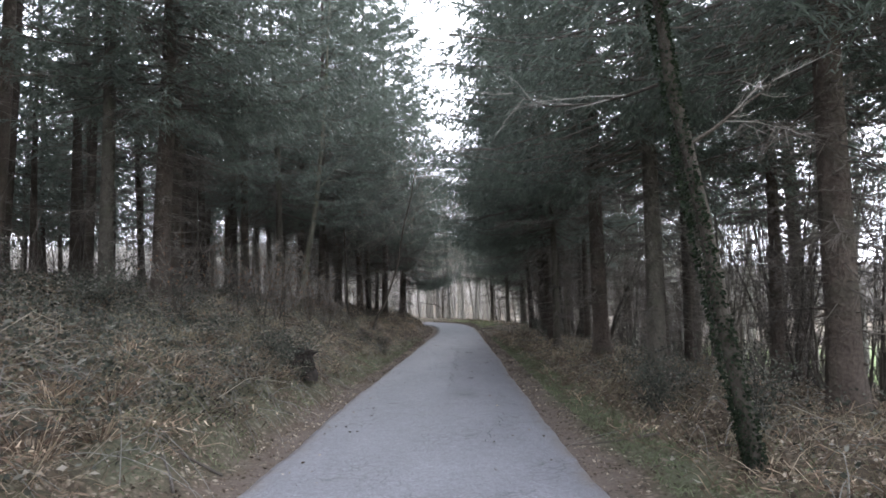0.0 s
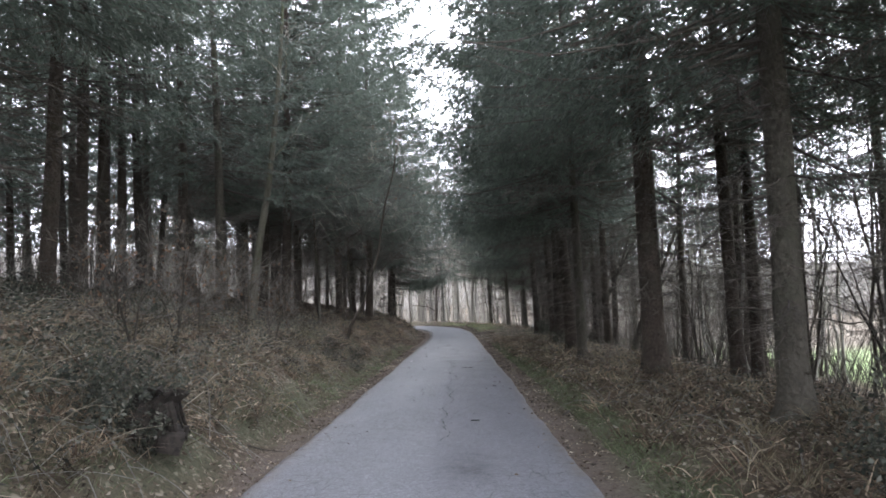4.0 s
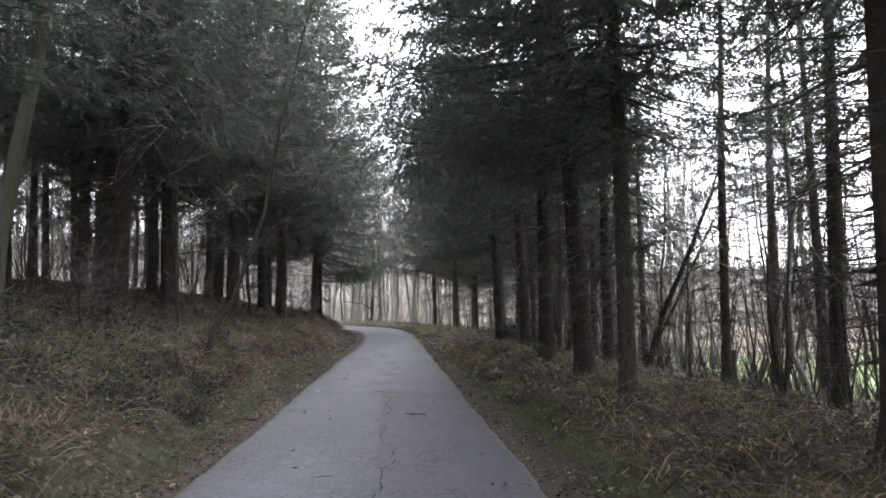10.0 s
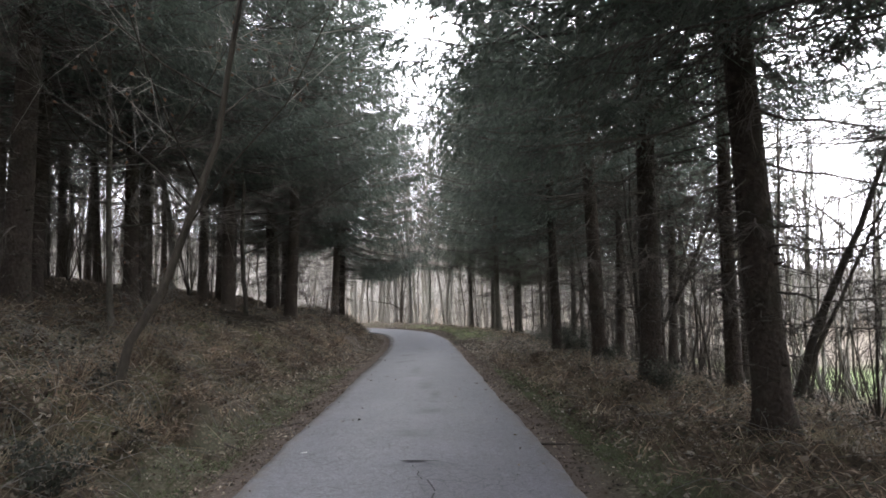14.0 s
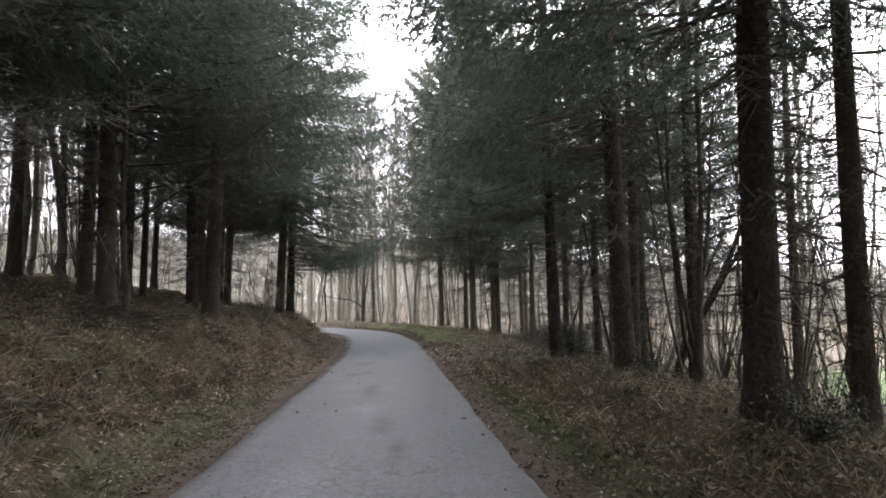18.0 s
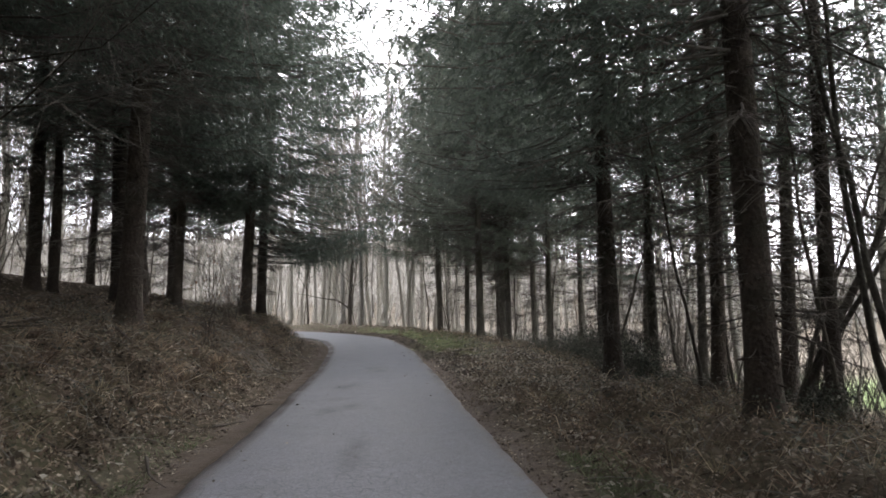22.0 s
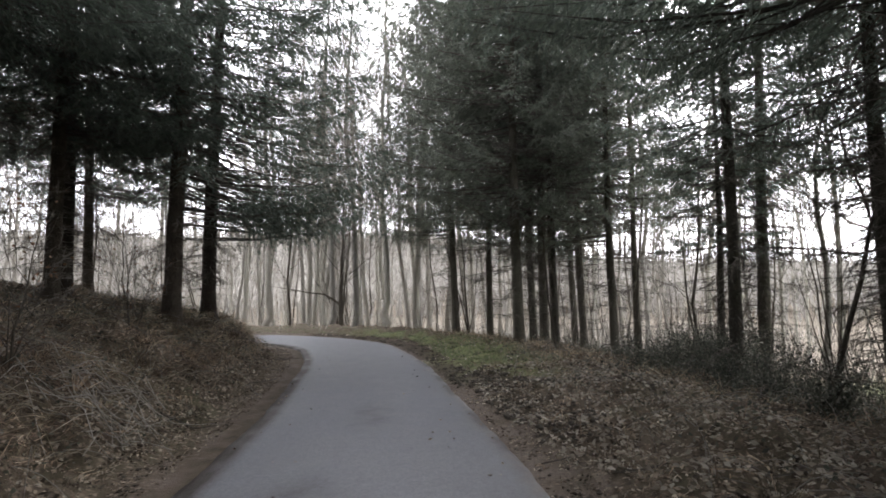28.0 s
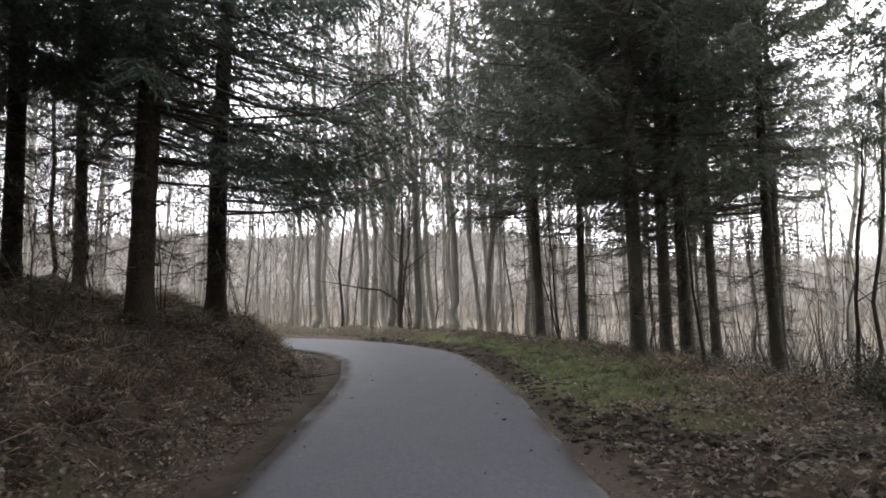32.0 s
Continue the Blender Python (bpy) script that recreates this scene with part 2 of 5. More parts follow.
    bump(n, l, b, coarse, 0.4, 0.008)
    return m


def make_soil():
    m, n, l, b = material("forest_floor", 0.95, 0.1)
    v = coords(n, l)
    fine, mid, broad = noise_at(n, l, v, 30, 6, 0.75), noise_at(n, l, v, 5, 5), noise_at(n, l, v, 0.6, 4)
    c = mix(n, l, 0.5, ramp(n, l, fine, (0.25, (0.02, 0.016, 0.013)), (0.5, (0.06, 0.048, 0.037)), (0.75, (0.15, 0.124, 0.097))),
            ramp(n, l, mid, (0.3, (0.05, 0.038, 0.028)), (0.7, (0.14, 0.11, 0.08))))
    c = mix(n, l, ramp(n, l, broad, (0.45, (0, 0, 0)), (0.75, (0.55, 0.55, 0.55))), c, (0.085, 0.088, 0.05))
    for scale, cover in ((17.0, 0.5), (26.0, 0.62)):
        cell = n.new("ShaderNodeTexVoronoi")
        cell.inputs["Scale"].default_value = scale
        warp = n.new("ShaderNodeMixRGB")
        warp.inputs["Fac"].default_value = 0.06
        wave = n.new("ShaderNodeTexNoise")
        wave.inputs["Scale"].default_value = 6.0
        l.new(v, wave.inputs["Vector"])
        l.new(v, warp.inputs["Color1"])
        l.new(wave.outputs["Color"], warp.inputs["Color2"])
        l.new(warp.outputs["Color"], cell.inputs["Vector"])
        parts = n.new("ShaderNodeSeparateColor")
        l.new(cell.outputs["Color"], parts.inputs["Color"])
        tint = ramp(n, l, parts.outputs["Red"], (0.0, (0.022, 0.017, 0.013)), (0.45, (0.10, 0.076, 0.056)), (0.8, (0.21, 0.165, 0.125)), (1.0, (0.36, 0.31, 0.25)))
        there = n.new("ShaderNodeMath")
        there.operation = "MULTIPLY"
        l.new(ramp(n, l, parts.outputs["Green"], (cover - 0.02, (0, 0, 0)), (cover + 0.02, (0.9, 0.9, 0.9))), there.inputs[0])
        l.new(ramp(n, l, cell.outputs["Distance"], (0.35, (1, 1, 1)), (0.62, (0.15, 0.15, 0.15))), there.inputs[1])
        c = mix(n, l, there.outputs[0], c, tint)
    for key, tint in (("dirt", ramp(n, l, fine, (0.3, (0.08, 0.064, 0.055)), (0.7, (0.175, 0.144, 0.123)))),
                      ("mud", ramp(n, l, mid, (0.3, (0.04, 0.031, 0.024)), (0.7, (0.10, 0.08, 0.062)))),
                      ("turf", ramp(n, l, fine, (0.3, (0.1, 0.112, 0.052)), (0.7, (0.225, 0.245, 0.12)))),
                      ("sward", ramp(n, l, fine, (0.3, (0.06, 0.065, 0.042)), (0.7, (0.15, 0.158, 0.108)))),
                      ("meadow", ramp(n, l, mid, (0.3, (0.15, 0.19, 0.09)), (0.7, (0.215, 0.265, 0.13)))),
                      ("wood", ramp(n, l, fine, (0.3, (0.08, 0.066, 0.052)), (0.7, (0.19, 0.16, 0.125))))):
        a = n.new("ShaderNodeAttribute")
        a.attribute_name = key
        c = mix(n, l, a.outputs["Fac"], c, tint)
    l.new(c, b.inputs["Base Color"])
    bump(n, l, b, fine, 0.8, 0.04)
    return m


def plain(name, lo, hi, scale=8.0, rough=0.85):
    m, n, l, b = material(name, rough, 0.2)
    f = noise_at(n, l, coords(n, l), scale, 5, 0.7)
    l.new(ramp(n, l, f, (0.3, lo), (0.7, hi)), b.inputs["Base Color"])
    bump(n, l, b, f, 0.6, 0.02)
    return m


ASPHALT, SOIL = make_asphalt(), make_soil()
TAR = plain("open_crack", (0.03, 0.029, 0.03), (0.07, 0.068, 0.07), 40)
MUD = plain("churned_mud", (0.035, 0.029, 0.025), (0.095, 0.08, 0.066), 22)
CUT_WOOD = plain("weathered_cut_wood", (0.09, 0.073, 0.056), (0.19, 0.16, 0.125), 20)
ROT = plain("rotten_wood", (0.01, 0.008, 0.007), (0.042, 0.034, 0.028), 18)
PAPER = plain("white_paper", (0.62, 0.62, 0.60), (0.75, 0.75, 0.73), 10)
# haze over the far hillside is mixed into these pale colours
FAR_WOOD_HAZED = leafy("far_wood_hazed", (0.0, (0.25, 0.235, 0.215)), (0.6, (0.33, 0.31, 0.285)), (1.0, (0.40, 0.38, 0.35)))

# ---- mesh tools ----
rng = np.random.default_rng(7)


def unit(a):
    return a / np.maximum(np.linalg.norm(a, axis=-1, keepdims=True), 1e-9)


class Shape:
    """Gathers vertices and faces, and turns them into one mesh."""

    def __init__(self):
        self.v, self.f, self.slots, self.count, self.slot = [], {3: [], 4: []}, {3: [], 4: []}, 0, 0

    def add(self, v, f):
        v, f = np.asarray(v, float).reshape(-1, 3), np.asarray(f, int)
        self.f[f.shape[1]].append(f + self.count)
        self.slots[f.shape[1]].append(np.full(len(f), self.slot))
        self.v.append(v)
        self.count += len(v)

    def tube(self, pts, radii, sides=6, lobes=0.0, cap=False):
        pts, radii = np.asarray(pts, float), np.asarray(radii, float)
        n = len(pts)
        tan = unit(np.gradient(pts, axis=0))
        ref = np.array([0.0, 0.0, 1.0]) if abs(tan[0, 2]) < 0.8 else np.array([1.0, 0.0, 0.0])
        a = unit(np.cross(tan, ref))
        c = np.cross(tan, a)
        th = np.arange(sides) * 2 * math.pi / sides
        wob = 1 + lobes * rng.standard_normal((n, sides)) if lobes else np.ones((n, sides))
        ring = pts[:, None] + (radii[:, None] * wob)[..., None] * (np.cos(th)[None, :, None] * a[:, None] + np.sin(th)[None, :, None] * c[:, None])
        i, j = np.meshgrid(np.arange(n - 1), np.arange(sides), indexing="ij")
        k = (j + 1) % sides
        q = np.stack([i * sides + j, i * sides + k, (i + 1) * sides + k, (i + 1) * sides + j], -1).reshape(-1, 4)
        self.add(ring, q)
        if cap:
            last = self.count - sides
            self.v.append(pts[-1:].copy())
            self.count += 1
            self.f[3].append(np.array([[last + s, last + (s + 1) % sides, self.count - 1] for s in range(sides)]))
            self.slots[3].append(np.full(sides, self.slot))

    def blades(self, base, direction, length, width, side=None):
        """One thin triangle for each base, standing out along its direction."""
        base = np.asarray(base, float).reshape(-1, 3)
        d = unit(np.asarray(direction, float).reshape(-1, 3))
        s = unit(np.cross(d, rng.standard_normal(d.shape))) if side is None else side
        length, width = np.broadcast_to(length, len(base))[:, None], np.broadcast_to(width, len(base))[:, None]
        v = np.stack([base - s * width / 2, base + s * width / 2, base + d * length], 1)
        self.add(v, np.arange(len(base) * 3).reshape(-1, 3))

    def arcs(self, base, direction, length, width, fall):
        """One bent, tapering stalk for each base, which falls over by its share."""
        base = np.asarray(base, float).reshape(-1, 3)
        d = unit(np.asarray(direction, float).reshape(-1, 3))
        s = unit(np.cross(d, rng.standard_normal(d.shape)))
        length, width, fall = (np.broadcast_to(q, len(base))[:, None] for q in (length, width, fall))
        mid, down = base + d * length * 0.55, np.array([0, 0, -1.0])
        flat = unit(d * [1, 1, 0.15] + 1e-6)
        tip = mid + unit(d * (1 - fall) + flat * fall + down * fall * 0.7) * length * 0.5
        v = np.stack([base - s * width / 2, base + s * width / 2, mid + s * width * 0.4, mid - s * width * 0.4, tip], 1)
        k = np.arange(len(base))[:, None] * 5
        self.add(v, np.concatenate([k + [[0, 1, 2]], k + [[0, 2, 3]], k + [[3, 2, 4]]]))

    def leaves(self, base, direction, length, width):
        """One folded leaf of four corners for each base."""
        base = np.asarray(base, float).reshape(-1, 3)
        d = unit(np.asarray(direction, float).reshape(-1, 3))
        s = unit(np.cross(d, rng.standard_normal(d.shape)))
        up = np.cross(s, d)
        length, width = np.broadcast_to(length, len(base))[:, None], np.broadcast_to(width, len(base))[:, None]
        mid = base + d * length * 0.5 + up * width * 0.25
        v = np.stack([base, mid + s * width / 2, base + d * length, mid - s * width / 2], 1)
        k = np.arange(len(base))[:, None] * 4
        self.add(v, np.concatenate([k + [[0, 1, 2]], k + [[0, 2, 3]]]))

    def mesh(self, name, mat, smooth=False):
        me = bpy.data.meshes.new(name)
        v = np.concatenate(self.v)
        t = [np.concatenate(self.f[k]) for k in (3, 4) if self.f[k]]
        loops = np.concatenate([x.ravel() for x in t])
        sizes = np.concatenate([np.full(len(x), x.shape[1]) for x in t])
        starts = np.concatenate([[0], np.cumsum(sizes)[:-1]])
        me.vertices.add(len(v))
        me.vertices.foreach_set("co", v.ravel())
        me.loops.add(len(loops))
        me.loops.foreach_set("vertex_index", loops.astype(np.int32))
        me.polygons.add(len(sizes))
        me.polygons.foreach_set("loop_start", starts.astype(np.int32))
        me.polygons.foreach_set("loop_total", sizes.astype(np.int32))
        me.update(calc_edges=True)
        if smooth:
            me.polygons.foreach_set("use_smooth", np.ones(len(sizes), bool))
        for one in mat if isinstance(mat, (list, tuple)) else [mat]:
            me.materials.append(one)
        me.polygons.foreach_set("material_index", np.concatenate([np.concatenate(self.slots[k]) for k in (3, 4) if self.slots[k]]).astype(np.int32))
        me.validate()
        return me


def part(name, shape, mat, parent=None, label="", smooth=False):
    ob = new(name, shape.mesh(name, mat, smooth))
    ob.parent = parent
    return tagged(ob, label)


# ---- ground and road ----
ROAD_X = [0.3, 0.1, -0.12, -0.36, -0.54, -0.74, -0.95, -1.19, -1.35, -1.55, -1.68, -1.84, -2.04, -2.42, -3.45, -6.3, -10.5, -17, -30, -60]
ROAD_Y = [-60, -30, -12, -2, 5, 10.6, 20, 29, 35, 43, 47, 50, 53, 56, 60, 63.2, 64.9, 66.5, 68, 70]
HALF = 1.6


def smooth_line(xs, ys, step=0.4):
    p = np.stack([xs, ys], -1).astype(float)
    s = np.concatenate([[0], np.cumsum(np.linalg.norm(np.diff(p, axis=0), axis=1))])
    m = np.gradient(p, s, axis=0)
    u = np.arange(0, s[-1], step)
    i = np.clip(np.searchsorted(s, u, "right") - 1, 0, len(s) - 2)
    h = (s[i + 1] - s[i])[:, None]
    t = ((u - s[i])[:, None]) / h
    return (2 * t**3 - 3 * t**2 + 1) * p[i] + (t**3 - 2 * t**2 + t) * h * m[i] + (-2 * t**3 + 3 * t**2) * p[i + 1] + (t**3 - t**2) * h * m[i + 1]


LINE = smooth_line(ROAD_X, ROAD_Y)
LINE_T = unit(np.gradient(LINE, axis=0))
LINE_N = np.stack([LINE_T[:, 1], -LINE_T[:, 0]], -1)


def road_z(y):
    y = np.asarray(y, float)
    w = np.clip(y, 44, 64) - 44
    return np.where(y < 44, -0.045 * y, -1.98 - 0.035 * w + 0.0009 * w * w)


def lumps(x, y, size):
    """Smooth noise of about one, from a few crossing waves."""
    a = np.zeros(np.shape(x))
    for k in range(7):
        ang, ph, f = k * 2.4 + size, k * 1.7 + 3 * size, (0.7 + 0.17 * k) * 2 * math.pi / size
        a = a + np.sin(f * (x * math.cos(ang) + y * math.sin(ang)) + ph + 1.3 * np.sin(f * 0.43 * (x * math.sin(ang) - y * math.cos(ang))))
    return a / 2.6


def road_offset(x, y):
    """How far to the right of the road's middle, and the road's height there."""
    x, y = np.broadcast_arrays(np.asarray(x, float), np.asarray(y, float))
    shape = x.shape
    x, y = x.ravel(), y.ravel()
    d, z = np.empty(len(x)), np.empty(len(x))
    for a in range(0, len(x), 4000):
        q = np.stack([x[a:a + 4000], y[a:a + 4000]], -1)
        i = ((q[:, None] - LINE[None]) ** 2).sum(-1).argmin(1)
        r = q - LINE[i]
        side = (r * LINE_N[i]).sum(-1)
        d[a:a + 4000] = np.where(side < 0, -1, 1) * np.linalg.norm(r, axis=1)
        z[a:a + 4000] = road_z(LINE[i, 1])
    return d.reshape(shape), z.reshape(shape)


def ground_z(x, y, rough=True):
    d, z = road_offset(x, y)
    e = np.abs(d) - HALF
    verge = 0.4 + 0.7 * np.clip((np.asarray(y) - 12) / 10, 0, 1)
    left = np.interp(e - verge, [-9, -0.3, 0, 0.45, 1.0, 1.9, 3.6, 7.5, 16, 30, 70, 200], [-0.06, -0.05, 0.02, 0.38, 0.8, 1.15, 1.6, 2.5, 3.4, 3.8, 4.0, 9.0])
    right = np.interp(e, [-9, -0.05, 0.1, 0.5, 1.5, 2.8, 4.0, 6, 8, 12, 20, 40, 70, 120, 200, 340, 600, 1500], [-0.06, -0.05, -0.03, 0.0, 0.1, 0.16, 0.05, -0.3, -0.68, -1.3, -2.4, -4.6, -6.2, -5.0, 6, 24, 40, 60])
    hill = np.clip(1.0 - (np.asarray(x) - 10) / 110, 0.14, 1.0)
    right = np.where(right > 0.5, right * hill, right)
    h = z + np.where(d < 0, left, right)
    if rough:
        w = np.clip((e - 0.3) / 1.1, 0, 1)
        h = h + w * (np.where(d < 0, 0.10, 0.05) * lumps(x, y, 0.9) + np.where(d < 0, 0.11, 0.08) * lumps(x, y, 2.6)) + np.clip(e - 2, 0, 6) / 6 * 0.12 * lumps(x, y, 7.0)
    return h


def steps(lo, hi, fine, far, grow=1.14):
    a = list(np.arange(lo, hi + fine, fine))
    s = fine
    while a[-1] < far:
        s *= grow
        a.append(a[-1] + s)
    s = fine
    b = [a[0]]
    while b[-1] > -far:
        s *= grow
        b.append(b[-1] - s)
    return np.array(b[:0:-1] + a)


def mask(me, key, values):
    at = me.attributes.new(key, "FLOAT", "POINT")
    at.data.foreach_set("value", np.ascontiguousarray(values, dtype=np.float32).ravel())


def sheet(gx, gy, gz):
    s = Shape()
    n, m = gx.shape
    i, j = np.meshgrid(np.arange(n - 1), np.arange(m - 1), indexing="ij")
    k = i * m + j
    s.add(np.stack([gx, gy, gz], -1), np.stack([k, k + 1, k + m + 1, k + m], -1).reshape(-1, 4))
    return s


def build_ground():
    xs, ys = steps(-9, 7, 0.16, 900), steps(-4, 68, 0.22, 900)
    gy, gx = np.meshgrid(ys, xs, indexing="ij")
    gz = ground_z(gx, gy)
    d, _ = road_offset(gx, gy)
    e = np.abs(d) - HALF
    turf = np.clip(1.35 - np.hypot((gx - 1.1) / 1.25, (gy - 55.4) / 5.0) + 0.25 * lumps(gx, gy, 2.0), 0, 1) * (d > 0)
    strip = np.clip(1.5 - np.abs(e - 1.5 - 0.25 * lumps(gx, gy, 2.4)) / (0.45 + 0.5 * np.clip((58 - gy) / 5, 0, 1)), 0, 1) * np.clip((gy - 51) / 2, 0, 1) * np.clip((65 - gy) / 2, 0, 1) * np.clip(0.85 + 0.4 * lumps(gx, gy, 0.9), 0, 1)
    turf = np.maximum(turf, strip * (d > 0))
    mud = np.clip(1.3 - np.abs(e - 0.42 - 0.15 * lumps(gx, gy, 2.0)) / 0.36, 0, 1) * np.clip((gy - 47.5) / 3, 0, 1) * (d > 0) * (gy < 64)
    rut = np.clip(1 - np.abs(gx - 1.6) / 1.7, 0, 1) ** 0.5 * np.clip(1.2 - np.abs(gy - 50.6 + 1.05 * gx + 0.3 * lumps(gx, gy, 1.2)) / 0.55, 0, 1)
    mud = np.maximum(mud, rut)
    gz = gz + mud * (0.04 + 0.06 * lumps(gx, gy, 0.5))
    gz = gz + 0.05 * np.clip((e - 0.6) / 0.8, 0, 1) * np.clip(12 - e, 0, 1) * lumps(gx, gy, 0.55)
    gutter = np.clip(1.3 - e / 0.34 + 0.4 * lumps(gx, gy, 0.8), 0, 1) * np.clip((gy - 26) / 14, 0, 1) * (d < 0) * (gy < 62)
    ob = part("ground", sheet(gx, gy, gz), SOIL, smooth=True)
    me = ob.data
    width = np.where(d < 0, 0.36 + 0.16 * np.clip((gy - 24) / 15, 0, 1), 0.4 + 0.05 * np.clip((gy - 20) / 20, 0, 1))
    mask(me, "dirt", np.clip(1.3 - np.clip(e, 0, None) / width + 0.3 * lumps(gx, gy, 1.1) + 0.2 * lumps(gx, gy, 0.45), 0, 1))
    mask(me, "mud", np.clip(np.maximum(mud, gutter), 0, 1) * 0.9)
    moss = np.clip(1.6 * lumps(gx, gy, 2.1) - 0.35, 0, 0.35) * (d < 0) * np.clip(e - 0.9, 0, 1) * np.clip(4.5 - e, 0, 1) * np.clip((gy - 20) / 4, 0, 1) * np.clip((38 - gy) / 4, 0, 1)
    band = np.clip(1.5 - np.abs(e - np.where(d < 0, 0.85, 0.72) - 0.1 * lumps(gx, gy, 3.1)) / np.where(d < 0, 0.3, 0.26), 0, 1) * np.clip(0.75 + 0.5 * lumps(gx, gy, 1.7), 0, 1) * np.clip((39 - gy) / 8, 0, 1)
    mask(me, "turf", np.clip(np.maximum(turf, moss), 0, 1))
    mask(me, "sward", np.clip(band * np.where(d < 0, 0.75, 0.9), 0, 1))
    meadow = np.clip((d - 14) / 4, 0, 1) * np.clip((175 - d) / 30, 0, 1) * np.clip((62 - gy + 0.8 * (gx - 16)) / 8, 0, 1)
    mask(me, "meadow", meadow)
    wood = np.maximum(np.clip((gy - 64) / 4, 0, 1), np.clip((np.abs(d) - 40) / 20, 0, 1)) * (1 - meadow)
    mask(me, "wood", wood)
    tagged(ob, "leaf-littered forest floor sloping down to a pale green meadow", "ground", kind="structure")


DAMP = [(-1.15, 27.35, 0.22, 0.28), (-1.0, 25.6, 0.3, 0.1), (-2.09, 42.8, 0.3, 0.5), (-2.15, 39.5, 0.16, 0.32), (-1.8, 40.0, 0.14, 0.3), (-1.13, 32.8, 0.14, 0.6), (-2.1, 40.9, 0.2, 0.2), (-0.9, 31.2, 0.1, 0.5), (-1.5, 36.5, 0.12, 0.7),
        (-0.3, 11.5, 0.25, 0.6), (-0.9, 29.2, 0.25, 0.25), (-1.6, 46.5, 0.25, 0.9)]
PALE = [(-1.47, 34.2, 0.3, 0.35), (-1.6, 19.0, 0.5, 2.0), (-0.6, 26.4, 0.4, 0.4), (-1.9, 30.0, 0.3, 0.9), (-1.3, 57.0, 0.6, 1.5)]


def spots(x, y, places):
    a = np.zeros(x.shape)
    for x0, y0, wx, wy in places:
        a = np.maximum(a, np.exp(-((x - x0) / wx) ** 2 - ((y - y0) / wy) ** 2))
    return a


def build_road():
    line = smooth_line(ROAD_X, ROAD_Y, 0.15)
    tan = unit(np.gradient(line, axis=0))
    keep = (line[:, 1] > -40) & (line[:, 0] > -28)
    c, nrm = line[keep], np.stack([tan[:, 1], -tan[:, 0]], -1)[keep]
    u = np.concatenate([[-1.0, -0.985], np.linspace(-0.95, 0.0, 19), [0.045, 0.075], np.linspace(0.12, 0.95, 17), [0.985, 1.0]])
    k = np.arange(len(c)) * 0.375
    wobble = 0.018 * np.sin(k * 0.31) + 0.010 * np.sin(k * 0.83 + 1) + 0.008 * np.sin(k * 1.7) + 0.006 * np.sin(k * 4.3)
    side = u[None] * (HALF + np.where(u[None] < 0, wobble[:, None], wobble[::-1, None]))
    x, y = c[:, :1] + nrm[:, :1] * side, c[:, 1:] + nrm[:, 1:] * side
    z = road_z(c[:, 1])[:, None] + 0.03 * (1 - u[None] ** 2) - np.where(np.abs(u[None]) > 0.99, 0.07, 0.0)
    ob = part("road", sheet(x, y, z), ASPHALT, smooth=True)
    mask(ob.data, "rim", np.broadcast_to(0.9 * np.clip((np.abs(u) - 0.87) / 0.12, 0, 1), x.shape))
    gutter = np.clip((-u[None] - 0.87 + 0.05 * np.clip((y - 36) / 8, 0, 1)) / 0.06, 0, 1) * np.clip((y - 27) / 12, 0, 1) * np.clip(1.0 + 0.25 * lumps(x, y, 1.3), 0.5, 1)
    gutter = np.maximum(gutter, 0.8 * np.clip((u[None] - 0.88) / 0.08, 0, 1) * np.clip((y - 40) / 5, 0, 1) * np.clip(0.8 + 0.8 * lumps(x, y, 1.6), 0, 1))
    mask(ob.data, "gutter", gutter)
    mask(ob.data, "strip", (u[None] > 0.06) * np.clip((y - 9) / 5, 0, 1) * np.clip((30 - y) / 5, 0, 1))
    mask(ob.data, "damp", spots(x, y, DAMP))
    mask(ob.data, "pale", spots(x, y, PALE))
    tagged(ob, "narrow worn grey asphalt lane with brown dirt along its edges", "road", kind="structure")


build_ground()
build_road()


# ---- trees ----
UP = np.array([0.0, 0.0, 1.0])


